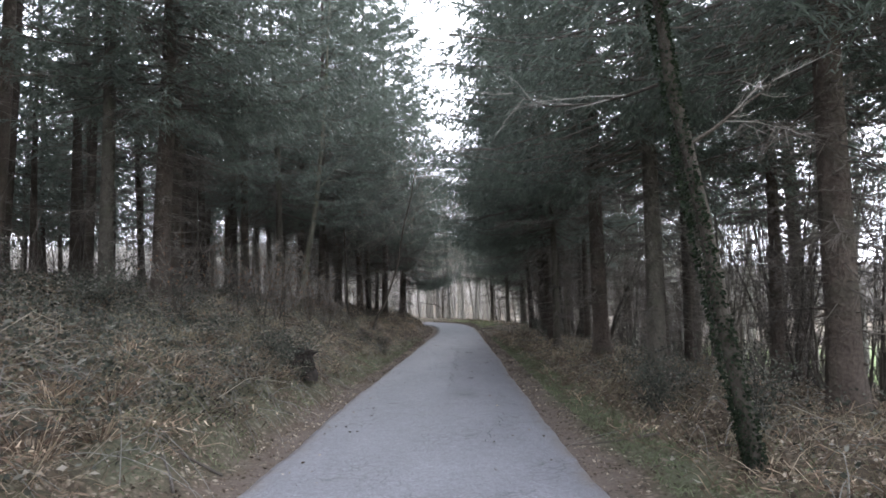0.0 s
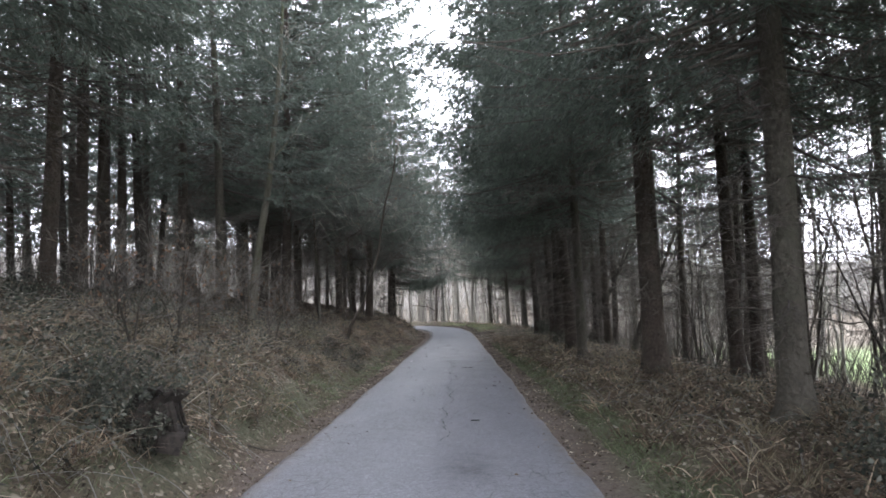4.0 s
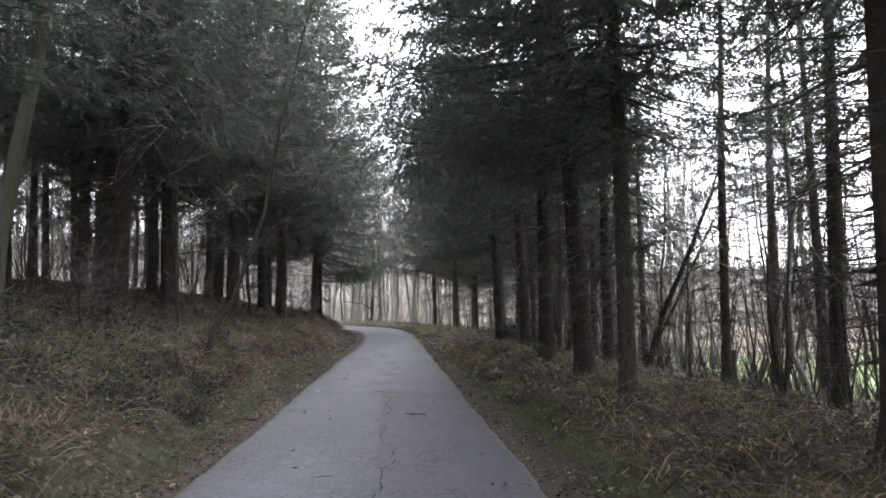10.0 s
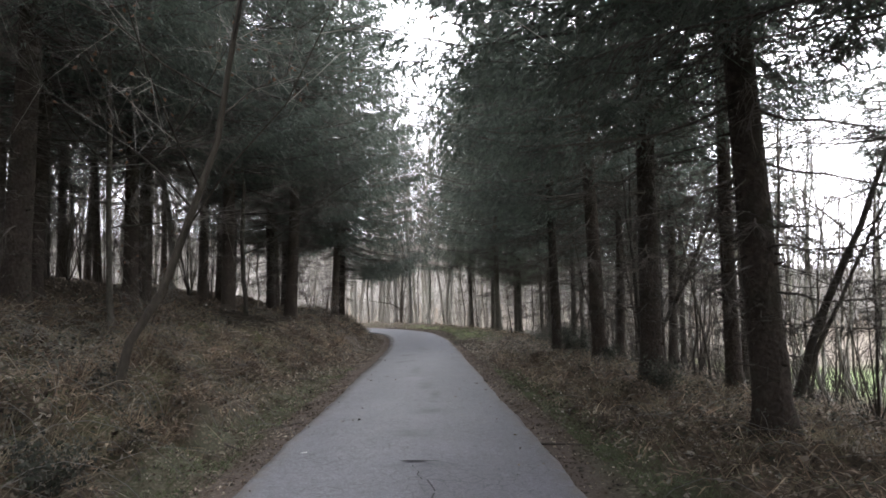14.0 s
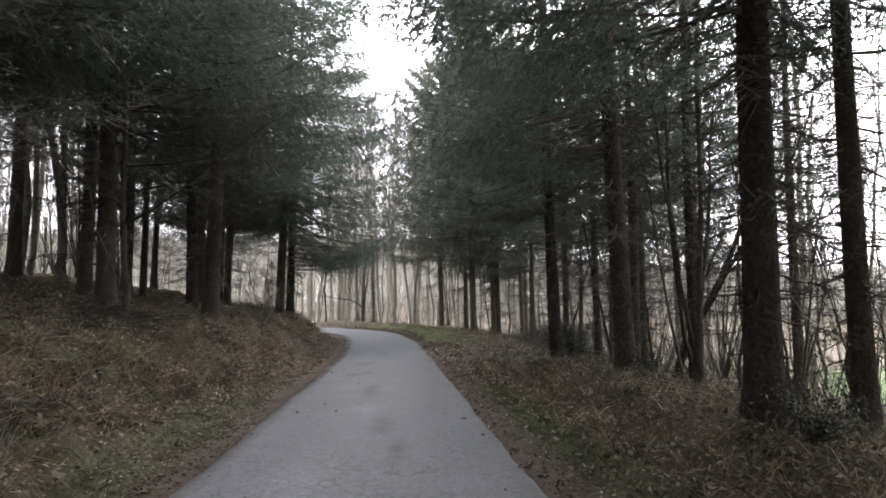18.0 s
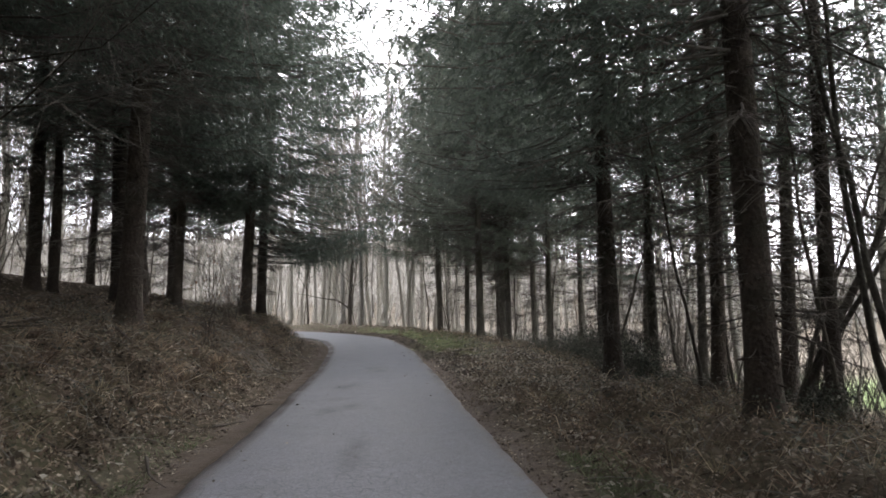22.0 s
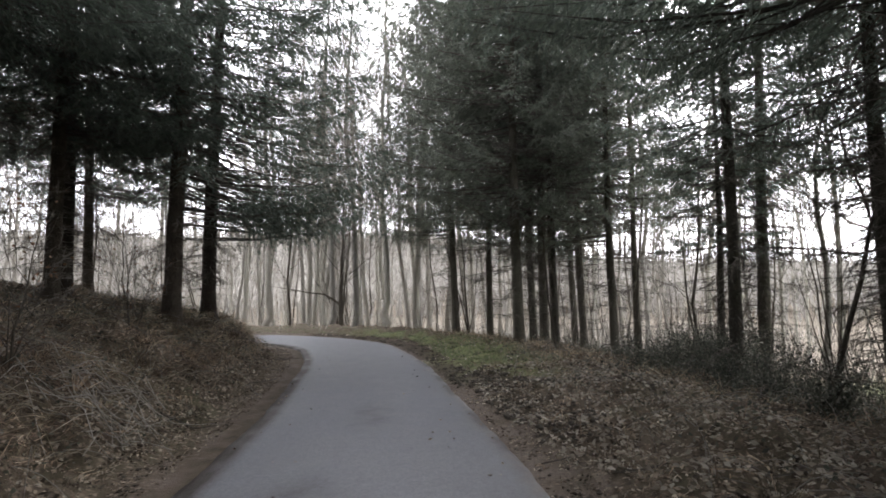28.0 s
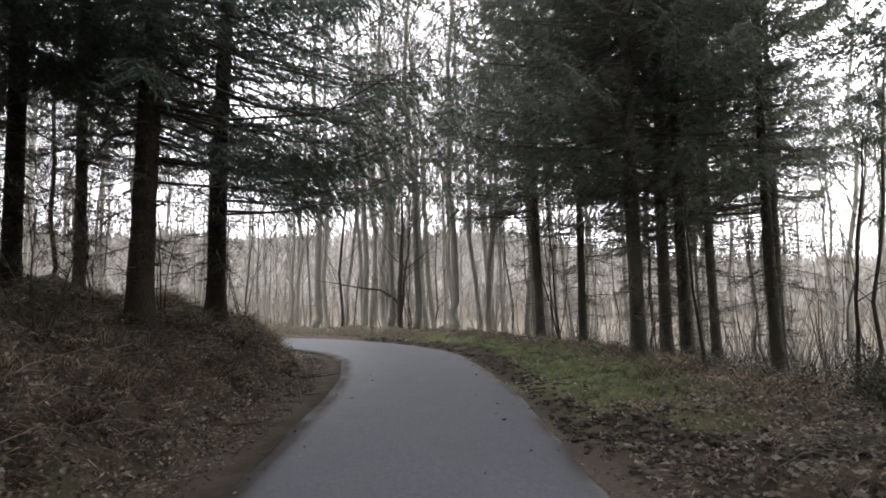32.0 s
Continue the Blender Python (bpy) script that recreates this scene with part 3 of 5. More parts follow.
def dead_branch_mesh(seed, ln):
    """A bare branch along +x that sags a little, with a flat comb of side twigs."""
    g = np.random.default_rng(seed)
    s = Shape()
    t = np.linspace(0, 1, 7)[:, None]
    sag, turn_up, swing = g.uniform(0.1, 0.3), g.uniform(0.05, 0.2), g.uniform(-0.14, 0.14)
    p = np.array([1.0, 0, 0]) * ln * t + UP * ln * (-sag * t + turn_up * t**2) + np.array([0, 1.0, 0]) * ln * swing * t * t
    p[1:-1] += g.normal(0, 0.012 * ln, (5, 3))
    s.tube(p, np.array([0.018, 0.016, 0.0135, 0.011, 0.009, 0.006, 0.002]) * (0.5 + 0.26 * ln), 4)
    count = int(9 + 8 * ln)
    for k in range(count):
        u = 0.16 + 0.82 * (k + g.random()) / count
        q = np.array([np.interp(u, t[:, 0], p[:, i]) for i in range(3)])
        d = unit(np.array([g.uniform(0.5, 1.1), (1 if k % 2 else -1) * g.uniform(0.5, 1.0), g.uniform(-0.9, 0.15)]))
        l1 = g.uniform(0.25, 0.6) * (0.35 + 0.32 * ln) * (1.25 - 0.8 * u)
        tt = np.linspace(0, 1, 3)[:, None]
        s.tube(q + d * l1 * tt - UP * 0.22 * l1 * tt**2, np.array([0.0055, 0.004, 0.0012]) * (0.7 + 0.2 * ln), 3)
        m = 4
        s.blades(q + d * l1 * g.uniform(0.2, 1.0, (m, 1)), d + g.normal(0, 0.45, (m, 3)) - UP * 0.2, g.uniform(0.1, 0.3, m) * (0.6 + 0.25 * ln), 0.007)
    return s.mesh("dead_branch", TWIG_DEAD)


DEAD = [dead_branch_mesh(300 + k, 1.0 + 0.3 * k) for k in range(8)]


def spruce(name, h, r, base, reach, seed, boughs=170, twigs=14, tufts=6, tuft=(0.22, 0.045), low=0.0, dead=60, single=0, sides=12, mat=NEEDLES, skew=1.15, droop0=0.45, grow=0.0, clear=3.9, stray=0.38, inner=0.3, top=0.38, bare=0.0):
    """A spruce that hangs its low boughs to -x. low: by how much the crown starts lower on that side. bare: share of low boughs dead on the other."""
    g = np.random.default_rng(seed)
    tree = new(name)
    tree.empty_display_size = 0.3
    z = np.concatenate([[-0.5, -0.1, 0.08, 0.25, 0.5, 0.9, 1.5], np.linspace(2.2, h, 11)])
    bow = 0.10 * np.sin(z / h * 5 + seed)
    pts = np.stack([bow - bow[2], 0.08 * np.sin(z / h * 4 + 2 * seed) - 0.08 * math.sin(2 * seed), z], -1)
    rad = r * np.clip(1 - z / h, 0.015, 1) ** 0.85 * (1 + 0.6 * np.exp(-np.clip(z, 0, None) / 0.26))
    s = Shape()
    s.tube(pts, rad, sides, lobes=0.035 if sides > 8 else 0.0)
    for k in range(30 if sides > 8 else 0):
        zk, ak = g.uniform(0.7, base + 1.0), g.uniform(0, 6.283)
        rk, ok = float(np.interp(zk, z, rad)), np.array([math.cos(ak), math.sin(ak), g.uniform(-0.3, 0.2)])
        root = np.array([np.interp(zk, z, pts[:, 0]), np.interp(zk, z, pts[:, 1]), zk])
        s.tube(root + ok * np.array([[rk * 0.85], [rk + 0.03], [rk + g.uniform(0.05, 0.16)]]), np.array([0.028, 0.017, 0.008]) * g.uniform(0.6, 1.2), 4)
    part("trunk", s, BARK_SPRUCE, tree, smooth=True)

    def stem(zz):
        return np.stack([np.interp(zz, z, pts[:, 0]), np.interp(zz, z, pts[:, 1]), zz], -1)
    for k in range(single):
        zz = 1.3 + (base + 1.6) * (k + g.random()) / single
        az = k * 137.5 + g.uniform(-20, 20)
        ob = new("dead_branch", DEAD[int(g.integers(1, 8)) if zz > 3.4 else int(g.integers(0, 4))])
        ob.parent = tree
        x0, y0, _ = stem(np.full(1, zz))[0]
        ob.matrix_basis = pose(x0, y0, zz, g.uniform(-35, 35), g.uniform(-8, 18), az) @ pose(0.6 * r, 0, 0)
    # finer dead twigs
    s = Shape()
    for k in range(dead):
        zz, az = g.uniform(0.9, base + 4.5), g.uniform(0, 6.283)
        ln = g.uniform(0.4, 1.0) * (0.5 + 0.45 * min(zz, 6.0) / 2.2)
        out = np.array([math.cos(az), math.sin(az), 0.0])
        acr = np.array([-math.sin(az), math.cos(az), 0])
        t = np.linspace(0, 1, 4)[:, None]
        p = stem(np.full(1, zz)) + out * (r * 0.7 + ln * t) + UP * ln * (-g.uniform(0.0, 0.5) * t + g.uniform(0.0, 0.4) * t * t) + acr * g.uniform(-0.2, 0.2) * t * t * ln
        s.tube(p, np.array([0.013, 0.010, 0.007, 0.003]) * (0.6 + 0.4 * ln), 3)
        m = int(3 + 4 * ln)
        tt = g.uniform(0.3, 1, m)
        q = np.stack([np.interp(tt, t[:, 0], p[:, i]) for i in range(3)], -1)
        w = out * 0.7 + acr * g.choice([-1, 1], m)[:, None] * g.uniform(0.4, 1.0, m)[:, None] + UP * g.uniform(-0.6, 0.2, m)[:, None]
        s.blades(q, w, g.uniform(0.15, 0.6, m), 0.011)
    if dead:
        tagged(part("dead_twig", s, TWIG_DEAD, tree), "mass of thin dead twigs", kind="stuff")
    # living boughs with hanging, combed twigs
    f = np.sort(g.uniform(0, 1, boughs)) ** skew
    az = np.arange(boughs) * 2.399963 + g.normal(0, 0.25, boughs)
    if low:
        az = az + 0.45 * np.sin(az)
    b0 = base - low * np.clip(-np.cos(az), 0, 1)
    zz = b0 + (h - 0.4 - b0) * f
    ln = reach * (1 - f) ** 0.5 * g.uniform(0.62, 1.15, boughs) * np.clip(0.75 + f * 3, 0.7, 1) + 0.25
    ln = ln * (1 + 0.42 * np.clip(-np.cos(az), 0, 1) * (low > 0))
    out = np.stack([np.cos(az), np.sin(az), np.zeros(boughs)], -1)
    acr = np.stack([-np.sin(az), np.cos(az), np.zeros(boughs)], -1)
    droop, lift = (droop0 - 0.85 * f) + g.normal(0, 0.09, boughs), 0.16 + 0.16 * g.random(boughs)
    droop = np.minimum(droop, (zz - clear) / ln)
    start = stem(zz)

    def along(t):
        return start[:, None] + out[:, None] * (ln[:, None] * t)[..., None] + UP * (ln[:, None] * (-droop[:, None] * t + lift[:, None] * t**3))[..., None]
    s = Shape()
    nodes = along(np.broadcast_to(np.linspace(0, 1, 4), (boughs, 4)))
    s.slot = 1
    for k in range(boughs):
        s.tube(nodes[k], np.array([0.026, 0.018, 0.01, 0.004]) * (0.4 + 0.22 * ln[k]), 3)
    s.slot = 0
    # side twigs stand in two rows along each bough, flat near its base and sagging towards their tips
    t = inner + (1 - inner) * np.clip((np.arange(twigs) // 2 * 2 + 1 + g.uniform(-0.8, 0.8, (boughs, twigs))) / twigs, 0, 1) ** 0.8
    at = along(t)
    sgn = np.where(np.arange(twigs) % 2 == 0, 1.0, -1.0)[None, :, None]
    roll = g.uniform(-0.25, 0.25, (boughs, 1, 1)) * sgn
    tw = unit(out[:, None] * g.uniform(0.35, 0.9, (boughs, twigs, 1)) + acr[:, None] * sgn * g.uniform(0.5, 1.0, (boughs, twigs, 1)) - UP * (g.uniform(-0.15, 0.25, (boughs, twigs, 1)) + roll))
    tl = (0.14 + 0.30 * (1.22 - t) * np.clip(ln[:, None], 0.6, 3.4) ** 0.8) * g.uniform(0.55, 1.25, (boughs, twigs))
    sag = g.uniform(0.15, 0.8, (boughs, twigs, 1)) * (1.15 - 0.7 * f)[:, None, None]

    def hang(v):
        return at[:, :, None] + tw[:, :, None] * (tl[..., None] * v)[..., None] - UP * (tl[..., None] * sag * v * v)[..., None]
    big = (1 + grow * np.clip((zz - base) / 9, 0, 1.2))[:, None, None] * np.ones((1, twigs, 1))
    keep = g.random((boughs, twigs)) < np.where(zz < 12.0, 1.0, top)[:, None]
    keep &= ~((np.cos(az) > 0.1) & (zz < 10.5) & (g.random(boughs) < bare))[:, None]
    q = hang(np.broadcast_to(np.array([0.0, 1.0]), (boughs, twigs, 2)))[keep]
    s.blades(q[:, 0], q[:, 1] - q[:, 0], np.linalg.norm(q[:, 1] - q[:, 0], axis=1) * 1.1, tuft[1] * 0.6)
    # short needled shoots all along it, most of them lying flat
    acrs = unit(np.cross(tw, UP + g.standard_normal(tw.shape) * 0.3))[:, :, None]
    u = 0.06 + 0.97 * (np.arange(tufts) + g.random((boughs, twigs, tufts))) / tufts
    p = hang(u)
    sd = np.where(np.arange(tufts) % 2 == 0, 1.0, -1.0)[None, None, :, None]
    d = tw[:, :, None] * 0.75 + acrs * sd * g.uniform(0.2, 1.1, (*u.shape, 1)) - UP * (0.1 + 1.1 * sag[..., None] * u[..., None]) + g.standard_normal(p.shape) * stray
    k, d = p[keep].reshape(-1, 3), unit(d[keep].reshape(-1, 3))
    bl = np.broadcast_to(big, u.shape)[keep].ravel()
    flat = unit(np.cross(d, UP + g.standard_normal(d.shape) * 0.6))
    s.blades(k, d, g.uniform(0.6, 1.45, len(k)) * tuft[0] * bl, g.uniform(0.7, 1.35, len(k)) * tuft[1] * bl, side=flat)
    part("crown", s, [mat, TWIG_DEAD], tree)
    return tree


def bare_tree(name, h, r, seed, wood, twig_mat, limbs=14, spread=0.35, crook=0.25, twigs=7, sides=8, sub=5, low=0.4, stems=1, leaf=None, leaf_count=0, splay=0.12, twig_w=0.012, rise=(0.35, 1.2), single=False, trunk_line=None):
    """A leafless broadleaf: stems, limbs in two orders, and thin twigs."""
    g = np.random.default_rng(seed)
    tree = new(name)
    tree.empty_display_size = 0.3
    crown, ends, poles = Shape(), [], []
    for k in range(stems):
        a0 = g.uniform(0, 6.283)
        hh = h * (1 if k == 0 else g.uniform(0.6, 0.95))
        z = np.concatenate([[-0.4, 0, 0.2, 0.6], np.linspace(1.2, hh, 9) if hh > 3 else np.linspace(0.9, hh, 5)])
        w = np.cumsum(g.normal(0, crook * 0.22, (len(z), 2)), 0) * (hh / 12)
        w -= w[1]
        tilt = splay * (0.3 if k == 0 else 1.0)
        pts = np.stack([w[:, 0] + math.cos(a0) * tilt * np.clip(z, 0, None), w[:, 1] + math.sin(a0) * tilt * np.clip(z, 0, None), z], -1)
        if trunk_line:
            pts[:, 0] += np.interp(z, trunk_line[0], trunk_line[1])
        rr = r * (1 if k == 0 else g.uniform(0.5, 0.85))
        rad = rr * np.clip(1 - z / hh, 0.03, 1) ** 0.7 * (1 + 0.45 * np.exp(-np.clip(z, 0, None) / 0.2))
        trunk = Shape()
        trunk.tube(pts, rad, sides, lobes=0.03)
        poles.append(part("trunk" if stems == 1 else "stem", trunk, wood, tree, smooth=True))
        for m in range(limbs):
            limb = Shape() if single else crown
            t0 = low + (0.97 - low) * (m + g.random()) / limbs
            p0 = np.array([np.interp(t0 * hh, z, pts[:, i]) for i in range(3)])
            az = m * 2.4 + g.uniform(-0.5, 0.5)
            ln = hh * spread * (1.15 - t0) * g.uniform(0.6, 1.2) + 0.25
            d0 = unit(np.array([math.cos(az), math.sin(az), g.uniform(*rise)]))
            t = np.linspace(0, 1, 5)[:, None]
            wig = np.cumsum(g.normal(0, 0.2 * max(crook, 0.28), (5, 3)), 0) * ln * 0.5
            wig -= wig[0]
            p = p0 + d0 * ln * t + UP * 0.25 * ln * t * t + wig
            r0 = max(0.35 * float(np.interp(t0 * hh, z, rad)), 0.006)
            limb.slot = 0
            limb.tube(p, r0 * np.array([1, 0.8, 0.6, 0.4, 0.15]), 4)
            for s in range(sub):
                u = g.uniform(0.2, 0.98)
                q0 = np.array([np.interp(u, t[:, 0], p[:, i]) for i in range(3)])
                d1 = unit(d0 + g.normal(0, 0.55, 3) + UP * 0.15)
                l1 = ln * g.uniform(0.25, 0.55)
                tt = np.linspace(0, 1, 3)[:, None]
                q = q0 + d1 * l1 * tt + g.normal(0, 0.06 * l1, (3, 3)) * tt
                limb.slot = 1
                limb.tube(q, max(r0 * 0.4, 0.004) * np.array([1, 0.7, 0.25]), 3)
                v = g.random(twigs)[:, None]
                root = q[0] + (q[2] - q[0]) * v
                dd = unit(d1 + g.normal(0, 0.6, (twigs, 3)))
                limb.blades(root, dd, np.clip(l1 * g.uniform(0.3, 0.8, twigs), 0.12, 1.1), twig_w)
                ends.append(root)
            if single:
                part("limb", limb, [wood, twig_mat], tree)
    if not single:
        part("crown", crown, [wood, twig_mat], tree)
    if leaf_count:
        e = np.concatenate(ends)
        e = e[g.integers(0, len(e), leaf_count)] + g.normal(0, 0.06, (leaf_count, 3))
        s = Shape()
        s.leaves(e, g.normal(0, 1, (leaf_count, 3)) - UP * 0.6, g.uniform(0.05, 0.09, leaf_count), 0.04)
        tagged(part("dry_leaf", s, leaf, tree), "withered brown leaves", kind="stuff")
    return tree


def at_ground(x, y, drop=0.05):
    return float(ground_z(np.array([x]), np.array([y]))[0]) - drop


def settle(tree, x, y, turn=0.0, scale=1.0, lean=(0.0, 0.0), label="", group="", category="tree", drop=0.05, thick=1.0, wood=None):
    """A copy of a model tree on the ground at x, y; thick: its trunk's girth against the model's; wood: another bark in
    place of the model's.
    """
    ob = copy_thing(tree, pose(x, y, at_ground(x, y, drop), lean[0], lean[1], 0) @ pose(0, 0, 0, 0, 0, turn) @ Matrix.Diagonal((scale, scale, scale, 1)))
    for o in ob.children:
        if thick != 1.0 and o.name.startswith("trunk"):
            o.matrix_basis = Matrix.Diagonal((thick, thick, 1, 1))
        if wood and o.name.startswith("trunk"):
            o.material_slots[0].link = "OBJECT"
            o.material_slots[0].material = wood
    return tagged(ob, label, category, group)


def away(tree):
    for o in (*tree.children_recursive, tree):
        bpy.data.objects.remove(o)


# model trees, each removed once its copies stand
EDGE = [spruce("spruce_tree", 21.5 + k, 0.225, 5.6, 3.75, 11 + k, boughs=185, twigs=30, tufts=11, tuft=(0.125, 0.03), low=0.6, dead=190, single=34, droop0=0.45, grow=0.75, skew=1.4, clear=4.3, top=0.5) for k in range(3)]
WIDE = [spruce("spruce_tree", 22 + k, 0.225, 5.5, 3.7, 15 + k, boughs=195, twigs=30, tufts=11, tuft=(0.125, 0.03), low=0.6, dead=190, single=34, droop0=0.45, grow=0.6, skew=1.4, clear=4.5, top=0.6) for k in range(3)]
LANE = [spruce("spruce_tree", 23 + k, 0.225, 5.5, 3.7, 65 + k, boughs=195, twigs=30, tufts=11, tuft=(0.125, 0.03), low=0.6, dead=190, single=36, droop0=0.45, grow=0.6, skew=1.4, clear=4.5, top=0.7, bare=0.8) for k in range(2)]
HANG = [spruce("spruce_tree", 21 + k, 0.215, 5.0, 3.7, 45 + k, boughs=190, twigs=30, tufts=11, tuft=(0.125, 0.03), low=2.6, dead=150, single=30, droop0=0.5, grow=0.6, skew=1.4, clear=2.3, top=0.45) for k in range(2)]
SLIM = [spruce("spruce_tree", 21 + k, 0.185, 5.0, 3.6, 18 + k, boughs=180, twigs=30, tufts=11, tuft=(0.125, 0.03), low=1.0, dead=150, single=26, droop0=0.45, grow=0.6, skew=1.4, top=0.8) for k in range(2)]
TALL = [spruce("spruce_tree", 21 + k, 0.20, 5.6, 3.2, 21 + k, boughs=84, twigs=22, tufts=8, tuft=(0.15, 0.036), low=0.8, dead=130, single=16, sides=10, top=0.45, grow=0.6, skew=1.2, droop0=0.38) for k in range(3)]
THIN = [spruce("spruce_tree", 20 + k, 0.19, 7.2, 2.8, 25 + k, boughs=85, twigs=22, tufts=8, tuft=(0.13, 0.031), dead=240, single=36, sides=10, grow=0.4, clear=5.0, droop0=0.35) for k in range(3)]
MID = [spruce("spruce_tree", 20 + k, 0.19, 6.3, 3.4, 28 + k, boughs=120, twigs=26, tufts=9, tuft=(0.135, 0.034), dead=190, single=30, sides=10, grow=0.7, clear=5.0, droop0=0.35) for k in range(2)]
DEEP = [spruce("spruce_tree", 21, 0.19, 6.2, 3.0, 31 + k, boughs=80, twigs=14, tufts=5, tuft=(0.2, 0.07), dead=70, sides=7, droop0=0.38) for k in range(2)]
BACK = [spruce("spruce_tree", 20, 0.18, 3.0, 2.9, 35, boughs=95, twigs=8, tufts=4, tuft=(0.38, 0.11), dead=20, sides=6)]
PINE = [spruce("conifer_tree", 21 + k, 0.20, 7.0, 3.9, 41 + k, boughs=150, twigs=32, tufts=10, tuft=(0.135, 0.04), low=2.0, dead=170, single=24, mat=NEEDLES_PINE, droop0=0.2, grow=0.55, stray=0.4, skew=1.15, top=0.9, clear=4.8, inner=0.3) for k in range(2)]

RIGHT_ROW = [(4.95, 8.57, 1.0, 0), (3.70, 12.94, 0.85, 1), (3.69, 18.57, 1.1, 0), (2.96, 23.27, 0.85, 1), (3.18, 26.40, 0.95, 2),
             (3.5, 31.5, 1.0, 0), (4.08, 37.77, 1.05, 1), (3.72, 42.68, 0.9, 2)]
RIGHT_BACK = [(8.41, 30.56, 0.8), (5.79, 32.82, 0.95), (6.72, 39.9, 0.8), (8.75, 44.2, 1.0), (6.27, 43.0, 0.9), (8.63, 48.25, 0.8),
              (6.06, 45.9, 0.75), (5.9, 49.9, 0.8), (11.95, 34.0, 0.9), (11.8, 31.25, 0.9), (9.3, 27.3, 1.0), (5.82, 19.5, 0.9), (7.5, 22.3, 0.9),
              (9.56, 54.7, 1.0), (7.6, 53.65, 0.6), (6.6, 14.0, 0.8), (8.2, 17.0, 0.9), (7.4, 10.6, 0.9), (9.4, 13.5, 1.0), (10.6, 20.8, 0.9), (10.0, 40.6, 0.8), (11.5, 50.0, 0.8)]
RIGHT_BEND = [(2.82, 57.5, 0.95), (4.3, 60.1, 0.95), (4.37, 58.75, 0.8), (6.34, 61.75, 0.8), (6.2, 57.8, 0.8), (9.9, 65.0, 0.9), (1.6, 66.5, 0.9), (3.3, 67.0, 0.9), (8.0, 68.5, 0.9), (5.0, 65.0, 0.9)]
LEFT_ROW = [(-6.98, 12.95, 0.9, 0), (-7.5, 28.7, 0.9, 1), (-6.65, 42.8, 1.05, 1), (-6.7, 52.76, 1.0, 2), (-6.91, 56.34, 0.75, 0), (-7.5, 38.3, 0.85, 2), (-9.6, 32.2, 0.9, 1), (-8.75, 34.7, 0.75, 0), (-11.2, 34.0, 0.9, 2)]
LEFT_BACK = [(-7.4, 11.65, 0.75), (-7.45, 22.5, 0.75), (-12.7, 31.0, 0.9), (-8.36, 46.2, 1.1), (-8.8, 48.6, 1.05), (-9.8, 53.9, 0.95), (-8.6, 51.1, 0.9), (-10.9, 46.8, 0.95), (-10.15, 46.4, 0.65),
             (-12.9, 54.0, 0.8), (-11.3, 39.6, 0.9), (-11.5, 58.5, 0.9), (-9.2, 36.4, 0.8), (-9.5, 41.3, 0.9), (-9.8, 25.0, 0.9), (-10.4, 20.6, 0.9), (-9.0, 17.4, 0.85)]
taken = []
for x, y, s, k in RIGHT_ROW:
    settle(LANE[k - 1] if y > 35 else EDGE[k], x, y, rng.uniform(-25, 25), s, (0, -3.5 if y == 26.40 else -1.2), "tall dark green spruce with dead lower branches beside the lane", "spruces lining the lane", thick=0.74 if y == 23.27 else 1.0, wood=BARK_GREY if y in (12.94, 23.27) else None)
    taken.append((x, y))
for k, (x, y, s) in enumerate(RIGHT_BACK):
    # past y 45 a paler bark carries light and haze in its colour
    settle(EDGE[k % 3] if y < 24 and x < 5.5 else MID[k % 2] if y > 41 or y < 24 else THIN[k % 3], x, y, rng.uniform(0, 360), s, (rng.uniform(-1.5, 1.5), rng.uniform(-1.5, 1.5)), "slender spruce with a bare lower trunk and dead twigs", "spruces above the meadow", wood=BARK_GREY if y > 45 else None)
    taken.append((x, y))
for k, (x, y, s) in enumerate(RIGHT_BEND):
    # BARK_GREY lightens these trunks in place of haze
    settle(PINE[k % 2], x, y, rng.uniform(-25, 25), s, (rng.uniform(-1.5, 1.5), rng.uniform(-2.5, 0)), "grey-green conifer with a straight brown trunk by the bend", "conifers at the bend", wood=BARK_GREY)
    taken.append((x, y))
for x, y, s, k in LEFT_ROW:
    settle(HANG[k // 2] if y > 50 else WIDE[k] if s > 0.85 else SLIM[k // 2], x, y, 180 + rng.uniform(-25, 25), s if s > 0.85 else s / 0.75, (0, 1.0), "tall dark green spruce standing on the bank beside the lane", "spruces lining the lane")
    taken.append((x, y))
for k, (x, y, s) in enumerate(LEFT_BACK):
    settle(WIDE[k % 3] if y > 50 else EDGE[k % 3] if 42 < y < 50 and x > -9.5 else TALL[k % 3], x, y, 180 + rng.uniform(-40, 40), s * 0.85 if y > 50 or (y > 42 and x > -8.7) else s, (rng.uniform(-1.5, 1.5), rng.uniform(-1.5, 1.5)), "slender spruce with a bare grey-green trunk on the bank" if y in (11.65, 22.5) else "slender spruce with a bare brown trunk on the bank", "spruces on the bank", wood=BARK_GREY if y in (11.65, 22.5) else None)
    taken.append((x, y))


def free(x, y, gap):
    return all((x - a) ** 2 + (y - b) ** 2 > gap * gap for a, b in taken)


n_deep = 0
